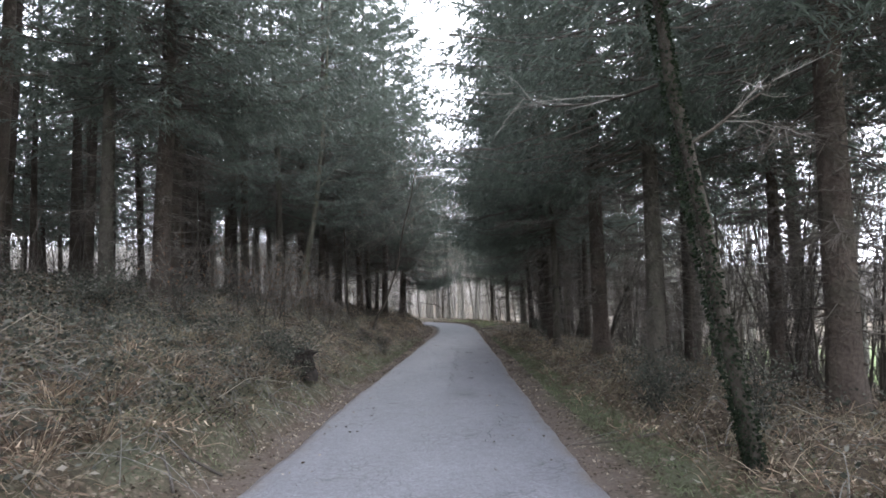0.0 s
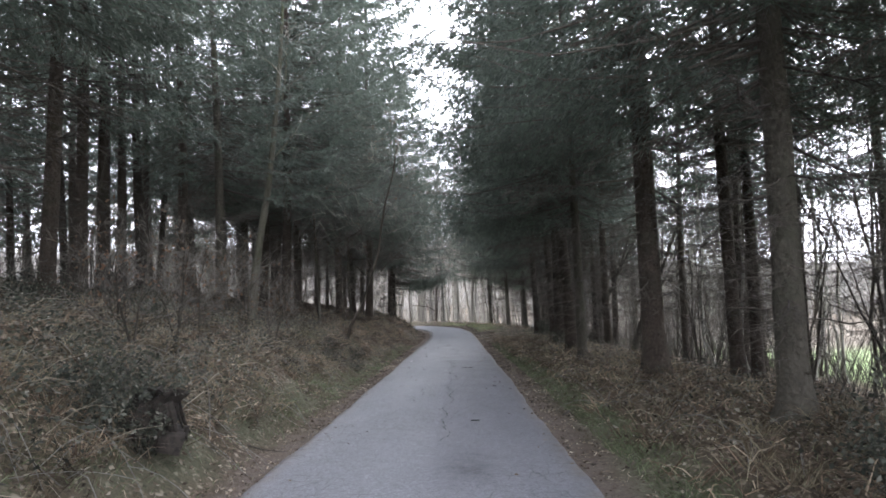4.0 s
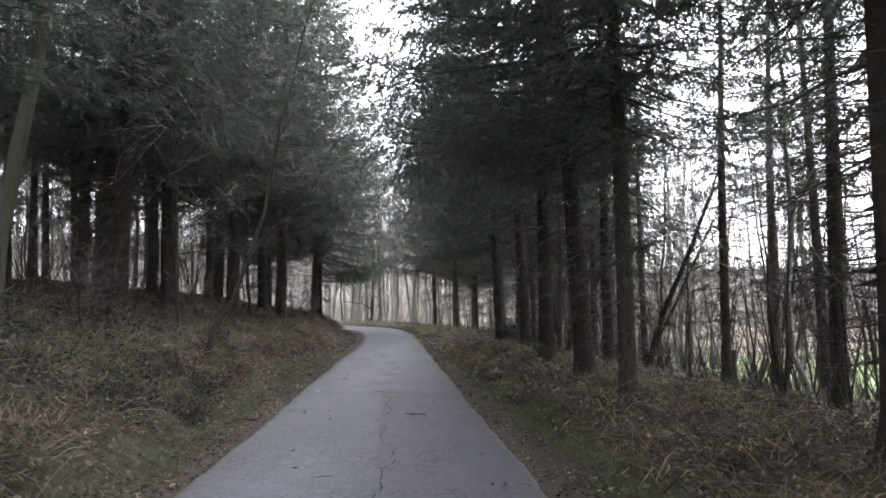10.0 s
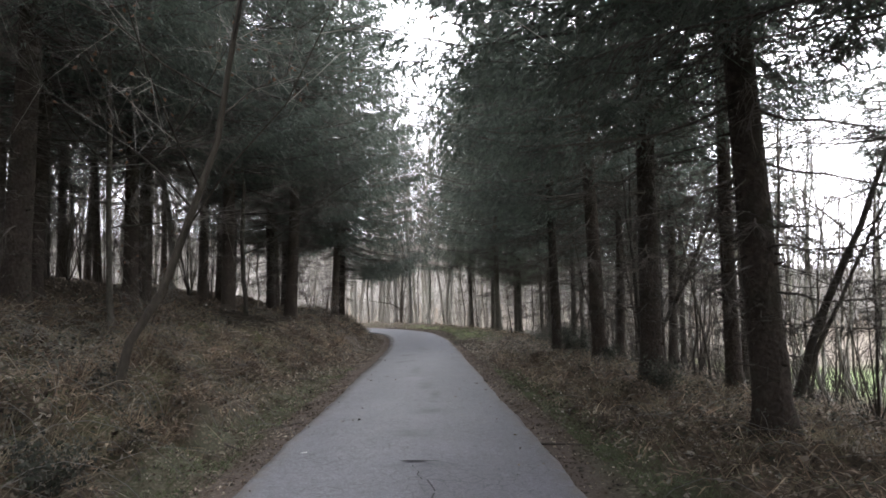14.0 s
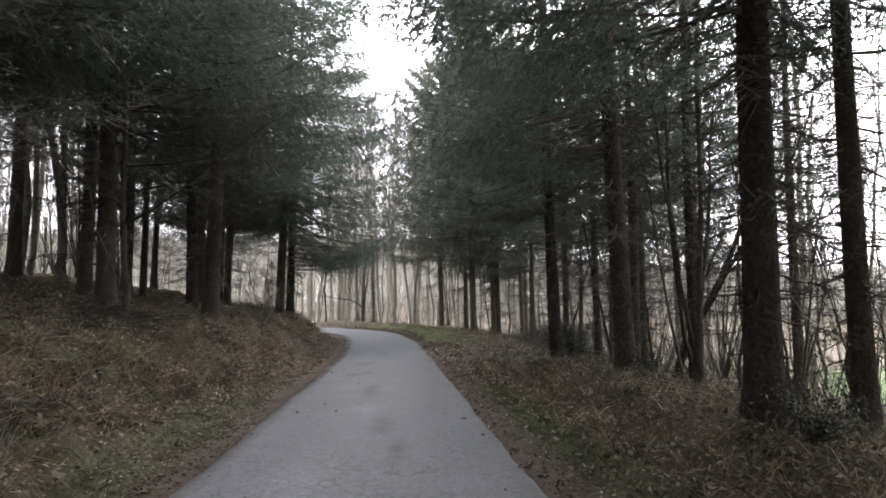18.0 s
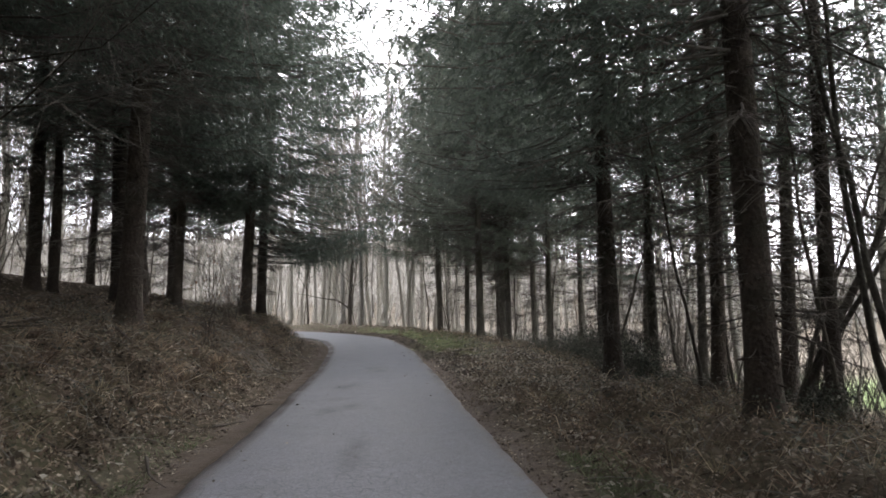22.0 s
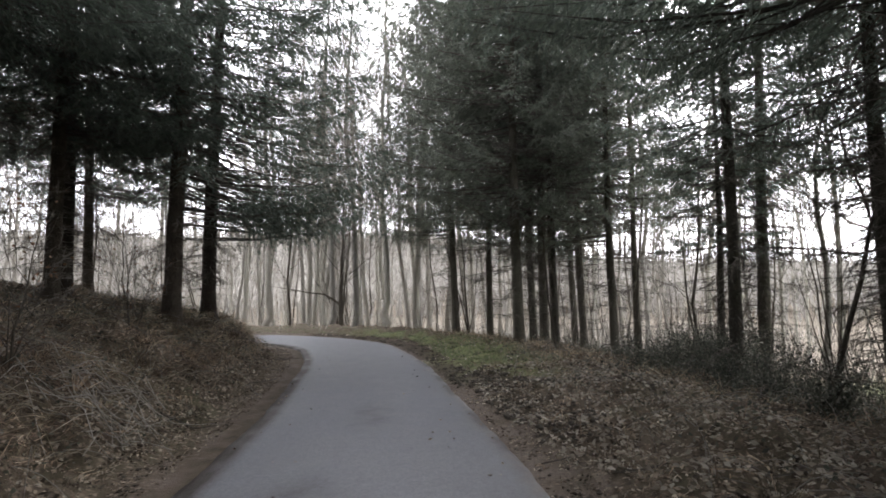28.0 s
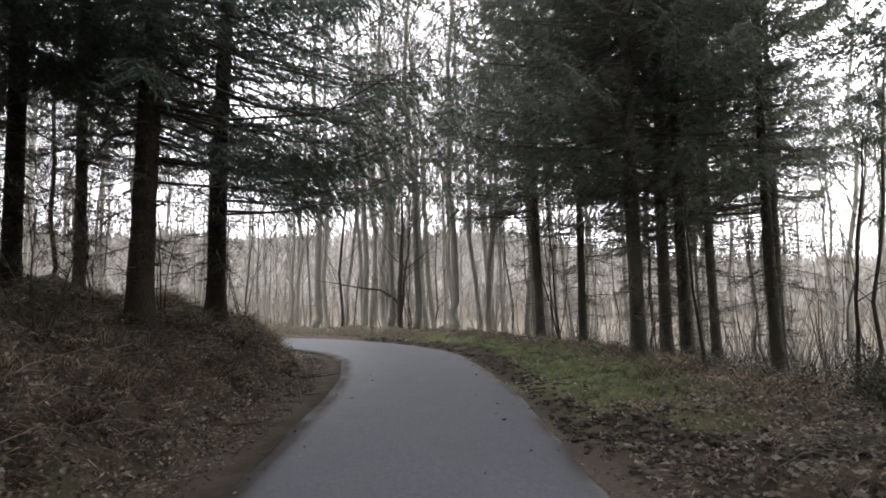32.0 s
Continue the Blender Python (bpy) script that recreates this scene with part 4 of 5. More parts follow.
for gx in np.arange(-32, -9.5, 3.3):
    for gy in np.arange(-6, 53, 3.5):
        x, y = gx + rng.uniform(-1.1, 1.1), gy + rng.uniform(-1.1, 1.1)
        if free(x, y, 1.9) and not (y > 43 and (x < -23 or x > -12)):
            settle(DEEP[n_deep % 2] if gx > -19 else BACK[0], x, y, rng.uniform(0, 360), rng.uniform(0.8, 1.1), (rng.uniform(-2, 2), rng.uniform(-2, 2)), "spruce deep in the stand with a bare trunk", "spruces of the stand")
            taken.append((x, y))
            n_deep += 1
# added spruces, most out of view; those at y 4.2 and 8.0 shade the bank
for x, y in [(5.6, 3.0), (8.6, 5.2), (7.0, -1.0), (4.8, -4.0), (-6.0, 6.5), (-6.2, 1.0), (-5.8, -4.5), (-7.6, 4.2), (-8.4, 8.0), (-5.6, -8.5), (11.5, 9.0), (13.0, 15.5), (12.6, 24.5)]:
    settle(DEEP[n_deep % 2], x, y, rng.uniform(0, 360), 1.0, (0, 0), "added spruce with a bare trunk and dark crown", "spruces of the stand")
    taken.append((x, y))
    n_deep += 1
for m in EDGE + WIDE + LANE + HANG + SLIM + TALL + THIN + MID + DEEP + PINE + BACK:
    away(m)

# leafless trees
BEECH = [bare_tree("beech_tree", 21, 0.155, 51 + k, BARK_BEECH, TWIG_MID, limbs=20, spread=0.36, low=0.24, sub=7, twigs=12, twig_w=0.022, rise=(0.5, 2.0), crook=0.42) for k in range(3)]
POLE = [bare_tree("young_beech", 13, 0.07, 61 + k, BARK_BEECH if k else BARK_DARK, TWIG_MID, limbs=11, spread=0.24, low=0.15, sub=3, twigs=6, sides=6, twig_w=0.016, crook=0.4) for k in range(3)]
HAZEL = [bare_tree("hazel_bush", 6.5, 0.034, 71 + k, BARK_DARK, TWIG_DEAD, limbs=8, spread=0.32, low=0.15, sub=2, twigs=8, sides=5, stems=4, splay=0.28) for k in range(3)]


def clear_of_road(x, y, gap=2.6):
    return abs(float(road_offset(np.array([x]), np.array([y]))[0][0])) > HALF + gap


n = 0
for gx in np.arange(-46, 30, 2.9):
    for gy in np.arange(54, 104, 3.0):
        x, y = gx + rng.uniform(-1.4, 1.4), gy + rng.uniform(-1.4, 1.4)
        if (gy < 69 and -12.5 < x < 14) or not clear_of_road(x, y) or (x > 12 and y < 76) or rng.random() < 0.22:
            continue
        if free(x, y, 1.4):
            settle(BEECH[n % 3] if rng.random() < 0.45 else POLE[n % 3], x, y, rng.uniform(0, 360), rng.uniform(0.7, 1.15), (rng.uniform(-3, 3), rng.uniform(-3, 3)), "bare pale grey beech in the wood past the bend", "beeches past the bend")
            taken.append((x, y))
            n += 1
for k in range(26):
    x, y = rng.uniform(-11, 3), rng.uniform(67, 88)
    if clear_of_road(x, y) and free(x, y, 1.0):
        settle(BEECH[k % 3], x, y, rng.uniform(0, 360), rng.uniform(0.85, 1.1), (rng.uniform(-3, 3), rng.uniform(-3, 3)), "tall bare grey beech in the wood past the bend", "beeches past the bend")
        taken.append((x, y))
for k in range(85):
    x, y = rng.uniform(7.5, 18), rng.uniform(6, 68)
    if free(x, y, 1.0):
        settle((HAZEL + POLE)[k % 6], x, y, rng.uniform(0, 360), rng.uniform(0.6, 1.0), (rng.uniform(-5, 5), rng.uniform(-5, 5)), "leafless dark shrub on the slope above the meadow", "shrubs above the meadow", "shrub")
for k in range(56):
    x, y = rng.uniform(10.5, 22), rng.uniform(12, 64)
    if free(x, y, 1.3):
        settle((POLE + BEECH)[k % 6], x, y, rng.uniform(0, 360), rng.uniform(0.55, 0.85), (rng.uniform(-4, 4), rng.uniform(-4, 4)), "bare slender tree on the slope above the meadow", "leafless trees above the meadow")
        taken.append((x, y))
for k in range(44):
    x, y = rng.uniform(-34, -12.5), rng.uniform(42, 66)
    if clear_of_road(x, y) and free(x, y, 1.2):
        settle((POLE + BEECH)[k % 6], x, y, rng.uniform(0, 360), rng.uniform(0.7, 1.0), (rng.uniform(-4, 4), rng.uniform(-4, 4)), "bare slender beech behind the spruces on the bank", "beeches behind the bank")
for k in range(6):
    x, y = rng.uniform(7.2, 11), rng.uniform(35, 52)
    if free(x, y, 0.7):
        settle(HAZEL[k % 3], x, y, rng.uniform(0, 360), rng.uniform(0.9, 1.4), (rng.uniform(-5, 5), rng.uniform(-5, 5)), "leafless dark shrub on the slope above the meadow", "shrubs above the meadow", "shrub")
for k in range(15):
    x, y = rng.uniform(-12, 10), rng.uniform(63, 82)
    if clear_of_road(x, y) and free(x, y, 0.7):
        settle(HAZEL[k % 3], x, y, rng.uniform(0, 360), rng.uniform(0.8, 1.4), (rng.uniform(-5, 5), rng.uniform(-5, 5)), "leafless dark shrub among the beeches past the bend", "shrubs past the bend", "shrub")
for k in range(28):
    x, y = rng.uniform(7.2, 14), rng.uniform(9, 36)
    if free(x, y, 0.9):
        settle(HAZEL[k % 3], x, y, rng.uniform(0, 360), rng.uniform(0.8, 1.3), (rng.uniform(-5, 5), rng.uniform(-5, 5)), "leafless dark shrub on the slope above the meadow", "shrubs above the meadow", "shrub")
for k in range(52):
    x, y = rng.uniform(-22, -9.6), rng.uniform(35, 61)
    if clear_of_road(x, y) and free(x, y, 1.0):
        settle(HAZEL[k % 3], x, y, rng.uniform(0, 360), rng.uniform(0.6, 1.1), (rng.uniform(-4, 4), rng.uniform(-4, 4)), "leafless shrub under the spruces behind the bank", "shrubs behind the bank", "shrub")
near = np.random.default_rng(77)
for k in range(16):
    x, y = near.uniform(6.8, 11.5), near.uniform(8, 19)
    if free(x, y, 0.6):
        settle(HAZEL[k % 3], x, y, near.uniform(0, 360), near.uniform(0.6, 1.0), (near.uniform(-5, 5), near.uniform(-5, 5)), "leafless dark shrub on the slope above the meadow", "shrubs above the meadow", "shrub")
for k in range(14):
    x, y = near.uniform(8.5, 14), near.uniform(25, 40)
    if free(x, y, 0.8):
        settle(POLE[k % 3], x, y, near.uniform(0, 360), near.uniform(0.7, 1.0), (near.uniform(-5, 5), near.uniform(-5, 5)), "bare slender tree on the slope above the meadow", "leafless trees above the meadow")
for m in BEECH + POLE + HAZEL:
    away(m)


def lone(tree, x, y, turn, label, category="tree", lean=(0, 0), group=""):
    tree.matrix_basis = pose(x, y, at_ground(x, y), lean[0], lean[1], 0) @ pose(0, 0, 0, 0, 0, turn)
    taken.append((x, y))
    return tagged(tree, label, category, group)


def ivy_on(tree, h, r, count, seed, line):
    g = np.random.default_rng(seed)
    z, a = h * g.random(count) ** 1.2, g.uniform(0, 6.283, count)
    rr = r * (1.0 - 0.4 * z / h) + 0.03 * g.random(count) ** 2
    p = np.stack([np.interp(z, line[0], line[1]) + rr * np.cos(a), rr * np.sin(a), z], -1)
    s = Shape()
    s.leaves(p, np.stack([np.cos(a), np.sin(a), g.uniform(-1.2, 0.3, count)], -1) + g.normal(0, 0.4, (count, 3)), g.uniform(0.025, 0.05, count), g.uniform(0.02, 0.04, count))
    tagged(part("ivy", s, IVY, tree), "dark green ivy climbing the trunk", kind="stuff")


IVY_LINE = ([-0.5, 0, 1.5, 3, 4.5, 7, 12], [0.1, 0, -0.3, -0.55, -0.74, -0.95, -1.2])
ivy_tree = bare_tree("ivy_clad_tree", 11, 0.078, 81, BARK_DARK, TWIG_PALE, limbs=15, spread=0.14, low=0.27, sub=6, twigs=9, twig_w=0.006, rise=(-0.1, 0.6), single=True, trunk_line=IVY_LINE, crook=0.12, splay=0.0)
ivy_on(ivy_tree, 9.0, 0.068, 6500, 5, IVY_LINE)
lone(ivy_tree, 2.42, 5.55, 0, "leaning leafless tree wrapped in dark ivy beside the lane")
PALE_LINE = ([-0.5, 0, 2, 4, 8, 14], [0, 0, 0.15, 0.55, 1.0, 1.3])
lone(bare_tree("leaning_tree", 13, 0.13, 83, BARK_PALE, TWIG_PALE, limbs=12, spread=0.22, low=0.35, sub=4, twigs=7, single=True, trunk_line=PALE_LINE, crook=0.12, splay=0.0), -6.9, 23.4, 0, "slim leaning tree with pale green-grey bark among the spruces")
CROOK_LINE = ([-0.4, 0, 0.6, 1.1, 2.0, 4.0, 9.0], [0, 0, 0.12, 0.45, 0.8, 1.2, 2.4])
lone(bare_tree("crooked_tree", 8.5, 0.055, 85, BARK_DARK, TWIG_PALE, limbs=15, spread=0.46, low=0.18, sub=7, twigs=9, single=True, trunk_line=CROOK_LINE, crook=0.35, twig_w=0.009, rise=(0.1, 0.8), leaf=BROWN_LEAF, leaf_count=260), -4.67, 26.41, 0, "small crooked leafless tree growing out of the bank")
lone(bare_tree("spreading_tree", 12, 0.075, 87, BARK_GREY, TWIG_MID, limbs=44, spread=0.46, low=0.16, sub=12, twigs=14, single=True, twig_w=0.008, rise=(-0.15, 0.3), crook=0.2), -6.67, 37.5, 0, "leafless tree with wide pale grey twigs on the bank")
lone(bare_tree("spreading_tree", 10, 0.055, 88, BARK_GREY, TWIG_MID, limbs=36, spread=0.46, low=0.18, sub=11, twigs=13, single=True, twig_w=0.008, rise=(-0.1, 0.4), crook=0.22), -6.3, 29.3, 50, "leafless tree with wide pale grey twigs on the bank")
FORK_LINE = ([-0.5, 0, 1, 3, 6, 9], [0, 0, 0.35, 1.3, 2.6, 3.2])
lone(bare_tree("forked_tree", 8, 0.10, 89, BARK_DARK, TWIG_DEAD, limbs=10, spread=0.3, low=0.3, sub=4, twigs=6, single=True, stems=2, splay=0.05, trunk_line=FORK_LINE), 6.57, 31.84, 0, "dark leafless tree forking low into leaning stems")
lone(bare_tree("forked_tree", 9, 0.085, 90, BARK_DARK, TWIG_DEAD, limbs=10, spread=0.3, low=0.3, sub=4, twigs=6, single=True, stems=3, splay=0.12, trunk_line=FORK_LINE), 6.35, 40.3, -20, "dark leafless tree forking low into leaning stems")
bend_tree = bare_tree("dark_young_tree", 7.0, 0.09, 91, BARK_DARK, TWIG_DEAD, limbs=12, spread=0.34, low=0.3, sub=5, twigs=6, single=True, stems=3, splay=0.14, crook=0.3, rise=(0.5, 1.6))
low_limb = Shape()
limb_line = np.array([[0.0, 0.0, 1.05], [-0.35, 0.0, 1.35], [-0.8, -0.05, 1.62], [-1.6, -0.1, 1.72], [-2.5, -0.05, 1.9], [-3.4, 0.0, 2.05]])
low_limb.tube(limb_line, [0.065, 0.06, 0.05, 0.035, 0.022, 0.006], 6)
for q0, d0, l0 in (((-0.8, -0.05, 1.62), (-0.6, 0.2, 0.8), 1.1), ((-1.6, -0.1, 1.72), (-0.5, -0.3, 0.9), 1.3), ((-2.2, -0.06, 1.84), (-0.7, 0.3, -0.2), 0.9), ((-2.5, -0.05, 1.9), (-0.4, -0.2, 0.9), 0.9)):
    t = np.linspace(0, 1, 4)[:, None]
    low_limb.tube(np.array(q0) + unit(np.array(d0)) * l0 * t + UP * 0.15 * l0 * t * t, [0.016, 0.012, 0.008, 0.003], 4)
part("low_limb", low_limb, BARK_DARK, bend_tree, "long low side branch")
lone(bend_tree, -3.95, 67.3, 0, "dark young tree with a long low side branch past the bend")
lone(bare_tree("coppiced_tree", 12, 0.075, 92, BARK_GREY, TWIG_DEAD, limbs=10, spread=0.26, low=0.3, sub=5, twigs=7, single=True, stems=4, splay=0.16, crook=0.3), 5.05, 36.5, 30, "clump of mossy grey stems leaning out from one foot")
for k, (x, y, h) in enumerate([(-4.96, 14.8, 2.2), (-4.79, 13.3, 2.0), (-5.4, 16.6, 2.3), (-5.2, 18.4, 2.0), (-5.9, 19.9, 2.4), (-5.6, 11.2, 1.6), (-6.3, 30.5, 2.5), (-6.2, 24.6, 2.0), (-5.7, 44.9, 2.0), (-7.6, 55.2, 3.4), (-8.3, 54.0, 3.0), (-6.5, 50.2, 2.0),
                               (-4.9, 19.3, 1.6), (-6.2, 15.2, 1.8), (-6.9, 19.0, 1.8), (-7.3, 16.5, 1.9), (-7.0, 21.0, 2.0), (-6.5, 26.2, 1.6)]):
    lone(bare_tree("beech_sapling", h, 0.018, 100 + k, BARK_DARK, TWIG_MID, limbs=9, spread=0.42, low=0.1, sub=4, twigs=7, sides=5, twig_w=0.006, leaf=BROWN_LEAF, leaf_count=60, crook=0.7, stems=3, splay=0.3),
         x, y, k * 50, "thin bare sapling with a few withered brown leaves", "sapling", group="saplings on the bank")
for k, (x, y, h, a) in enumerate([(5.0, 41.2, 6, 16), (4.9, 45.6, 7, -12), (5.6, 38.2, 6.5, 10), (7.4, 47.0, 7, 12), (5.0, 53.0, 5, -5), (3.4, 55.0, 4, 6), (7.9, 55.4, 6, 8), (6.9, 36.3, 7, 9)]):
    lone(bare_tree("thin_tree", h, 0.04, 120 + k, BARK_DARK, TWIG_DEAD, limbs=9, spread=0.25, low=0.3, sub=3, twigs=5, sides=6, crook=0.3), x, y, k * 70, "thin leaning leafless tree beside the lane", lean=(0, -a), group="thin trees beside the lane")


# ---- undergrowth ----
HEAP = (-4.9, 45.2)
def strew(count, side, e0, e1, y0, y1, power=1.0, clump=0.0, size=1.6):
    """Places beside the road, e0 to e1 from its edge, clumped where asked."""
    ok = np.nonzero((LINE[:, 1] > y0) & (LINE[:, 1] < y1) & (LINE[:, 0] > -14))[0]
    i = rng.choice(ok, count * 3)
    e = e0 + (e1 - e0) * rng.random(count * 3) ** power
    p = LINE[i] + LINE_N[i] * (side * (HALF + e))[:, None] + LINE_T[i] * rng.uniform(-0.2, 0.2, (count * 3, 1))
    good = rng.random(count * 3) < (1 - clump) + clump * np.clip(0.5 + 0.7 * lumps(p[:, 0], p[:, 1], size), 0, 1)
    if side < 0 and e0 > 0.5:
        good &= ~((p[:, 1] > 15) & (p[:, 1] < 34) & (e < 1.2 + 0.2 * lumps(p[:, 0], p[:, 1], 1.9)) & (rng.random(count * 3) < 0.9))
    p = p[good][:count]
    return np.concatenate([p, ground_z(p[:, 0], p[:, 1])[:, None]], 1)


def off_clearing(p):
    """Leaves out most of what would stand on the trodden litter and the turf beside the bend."""
    e = road_offset(p[:, 0], p[:, 1])[0] - HALF
    inside = (e > 0) & (e < 4.0) & (p[:, 1] > 40) & (p[:, 1] < 51)
    turf = (e > 0.6) & (e < 2.4) & (p[:, 1] > 51.5) & (p[:, 1] < 64)
    return p[rng.random(len(p)) < np.where(inside, 0.1, np.where(turf, 0.15, 1.0))]


def flat_dirs(n, lift=0.25):
    a = rng.uniform(0, 6.283, n)
    return np.stack([np.cos(a), np.sin(a), rng.normal(0, lift, n)], -1)


def stuff(name, shape, mat, label, category):
    tagged(part(name, shape, mat), label, category, kind="stuff")


for side, count, where in ((-1, 52000, "the bank"), (1, 50000, "the verge")):
    s = Shape()
    p = np.concatenate([strew(count // 2 if side > 0 else count // 3, side, 0.62, 6.0, -4, 30, 0.95, 0.8, 1.0), strew(count // 2, side, 0.75 if side > 0 else 0.95, 6.0, 26, 67 if side > 0 else 63, 1.5, 0.4)] + ([strew(12000, -1, 1.2, 4.5, 24, 40, 1.0, 0.95, 2.4)] if side < 0 else []))
    p = p[np.hypot((p[:, 0] - 1.1) / 1.25, (p[:, 1] - 55.4) / 4.8) > rng.uniform(0.7, 1.1, len(p))]
    off = np.abs(road_offset(p[:, 0], p[:, 1])[0]) - HALF
    p = p[~((side > 0) & (p[:, 1] > 46) & (off < 1.5) & (rng.random(len(p)) < 0.45)) & ~((p[:, 1] < 26) & (off < 1.7) & (rng.random(len(p)) < np.where((side > 0) & (off < 1.05), 0.93, 0.6)))]
    p = p[~((side > 0) & (p[:, 1] > 52) & (np.abs(np.abs(road_offset(p[:, 0], p[:, 1])[0]) - HALF - 1.5) < 0.9) & (rng.random(len(p)) < 0.75))]
    p[:, 2] += rng.uniform(0.0, 0.05, len(p))
    s.leaves(p, flat_dirs(len(p), 0.55), rng.uniform(0.035, 0.09, len(p)), rng.uniform(0.02, 0.05, len(p)))
    stuff("leaf_litter", s, LITTER, "dry brown leaves scattered over " + where, "leaf litter")
s = Shape()
p = np.concatenate([strew(12000, -1, 0.7, 6.5, -4, 32, 1.2, 0.9, 1.1), strew(12000, -1, 1.35, 6.5, 30, 63, 1.2, 0.9, 1.1)])
s.arcs(p, flat_dirs(len(p), 0.2) + UP * rng.uniform(0.1, 1.3, len(p))[:, None], rng.uniform(0.12, 0.42, len(p)), rng.uniform(0.004, 0.011, len(p)), rng.uniform(0.3, 1.0, len(p)))
stuff("dead_bracken", s, BRACKEN, "collapsed brown bracken covering the bank", "bracken")


def fronds(roots, pairs=9):
    """Withered fern fronds that lie over the ground, each a bent midrib with pairs of leaflets."""
    s = Shape()
    m = len(roots)
    a, ln = rng.uniform(0, 6.283, m), rng.uniform(0.3, 0.75, m)
    out = np.stack([np.cos(a), np.sin(a), np.zeros(m)], -1)
    acr = np.stack([-np.sin(a), np.cos(a), np.zeros(m)], -1)
    rise, curl = rng.uniform(0.1, 0.7, m), rng.uniform(-0.25, 0.25, m)

    def rib(t):
        return roots + out * (ln * t)[:, None] + acr * (ln * curl * t * t)[:, None] + UP * (ln * (rise * t - (rise + 0.12) * t * t))[:, None] + UP * 0.03
    prev = rib(np.zeros(m))
    for k in range(1, pairs + 1):
        t = np.full(m, k / pairs)
        here = rib(t)
        s.blades(prev, here - prev, np.linalg.norm(here - prev, axis=1) * 1.3, 0.009, side=acr)
        for sign in (-1, 1):
            w = ln * 0.32 * math.sin(math.pi * min(0.25 + 0.75 * k / pairs, 0.97)) * rng.uniform(0.6, 1.2, m)
            s.blades(here, acr * sign + out * 0.35 + UP * rng.uniform(-0.5, 0.3, m)[:, None], w, 0.028 * rng.uniform(0.6, 1.3, m), side=out)
        prev = here
    return s


stuff("fern_fronds", fronds(np.concatenate([strew(1300, -1, 0.7, 5.0, -4, 30, 1.2, 0.9, 1.5), strew(2100, -1, 1.3, 5.0, 26, 62, 1.4, 0.85, 1.5), strew(500, 1, 1.0, 4.5, -4, 55, 1.2, 0.9, 1.5)])), BRACKEN, "withered brown fern fronds over the bank", "fern")


def tussocks(centres, blades_each, wide, high):
    """Domes of stalks that bend over outwards from their middle."""
    s = Shape()
    c = np.repeat(centres, blades_each, 0)
    m = len(c)
    a, k = rng.uniform(0, 6.283, m), np.repeat(rng.uniform(0.6, 1.4, len(centres)), blades_each)
    out = np.stack([np.cos(a), np.sin(a), np.zeros(m)], -1)
    base = c + out * (rng.random(m) * 0.12 * k)[:, None]
    s.arcs(base, out * rng.uniform(0.2, 1.0, m)[:, None] + UP * rng.uniform(0.3, 1.2, m)[:, None], rng.uniform(0.5, 1.2, m) * wide * k, rng.uniform(0.004, 0.010, m), rng.uniform(0.6, 1.0, m))
    return s


stuff("bracken_tussocks", tussocks(np.concatenate([strew(240, -1, 1.0, 5.5, -4, 28, 1.1, 0.8, 1.8), strew(260, -1, 1.5, 5.0, 26, 62, 1.1, 0.8, 1.8)]), 80, 0.36, 0.3), BRACKEN, "domed tussocks of dead bracken on the bank", "bracken")
stuff("grass_tussocks", tussocks(off_clearing(np.concatenate([strew(180, -1, 0.95, 4.5, -4, 28, 1.1, 0.8, 1.8), strew(140, -1, 1.5, 4.5, 28, 62, 1.1, 0.8, 1.8), strew(150, 1, 1.3, 4.5, -4, 60, 1.0, 0.7, 1.8)])), 40, 0.38, 0.3), STRAW, "tussocks of pale dry grass", "grass")
s = Shape()
p = np.concatenate([strew(9000, -1, -0.12, 0.95, -4, 34, 0.9, 0.6, 0.7), strew(16000, -1, 0.3, 1.6, 22, 62, 0.8, 0.7, 0.7), strew(12000, 1, -0.12, 0.8, -4, 65, 0.9, 0.6, 0.7), strew(5000, 1, 0.35, 1.6, 26, 50, 0.8, 0.6, 0.9)])
p[:, 2] += 0.012
s.leaves(p, flat_dirs(len(p), 0.4), rng.uniform(0.015, 0.065, len(p)), rng.uniform(0.01, 0.032, len(p)))
stuff("edge_debris", s, LITTER, "crumbs of leaf, bark and soil along the asphalt edge", "leaf litter")
s = Shape()
p = np.concatenate([strew(5200, -1, 0.9, 4.6, -4, 30, 1.0, 0.9, 1.0), strew(3000, -1, 1.4, 4.2, 28, 62, 1.1, 0.9, 1.0), strew(700, 1, 1.3, 4.6, -4, 24, 1.0, 0.9, 1.3), strew(500, 1, 2.6, 5.5, 24, 58, 1.0, 0.9, 1.3)])
p[:, 2] += rng.uniform(0.01, 0.08, len(p))
s.arcs(p, flat_dirs(len(p), 0.2) + UP * rng.uniform(0.0, 0.55, len(p))[:, None], rng.uniform(0.2, 0.85, len(p)), rng.uniform(0.006, 0.013, len(p)), rng.uniform(0.2, 0.9, len(p)))
stuff("bracken_stalks", s, STALK, "pale broken stalks of dead bracken", "bracken")
s = Shape()
p = np.concatenate([strew(2200, 1, 0.5, 4.5, 24, 58, 1.1, 0.6, 1.2), strew(2600, 1, 0.4, 3.8, 40, 51, 1.0, 0.5, 0.9), strew(2600, -1, 0.9, 4.5, 14, 60, 1.0, 0.7, 1.2), strew(700, 1, 0.7, 4.5, -4, 24, 1.0, 0.6, 1.2), strew(900, -1, 0.8, 5.0, -4, 16, 1.0, 0.7, 1.2)])
p[:, 2] += rng.uniform(0.02, 0.06, len(p))
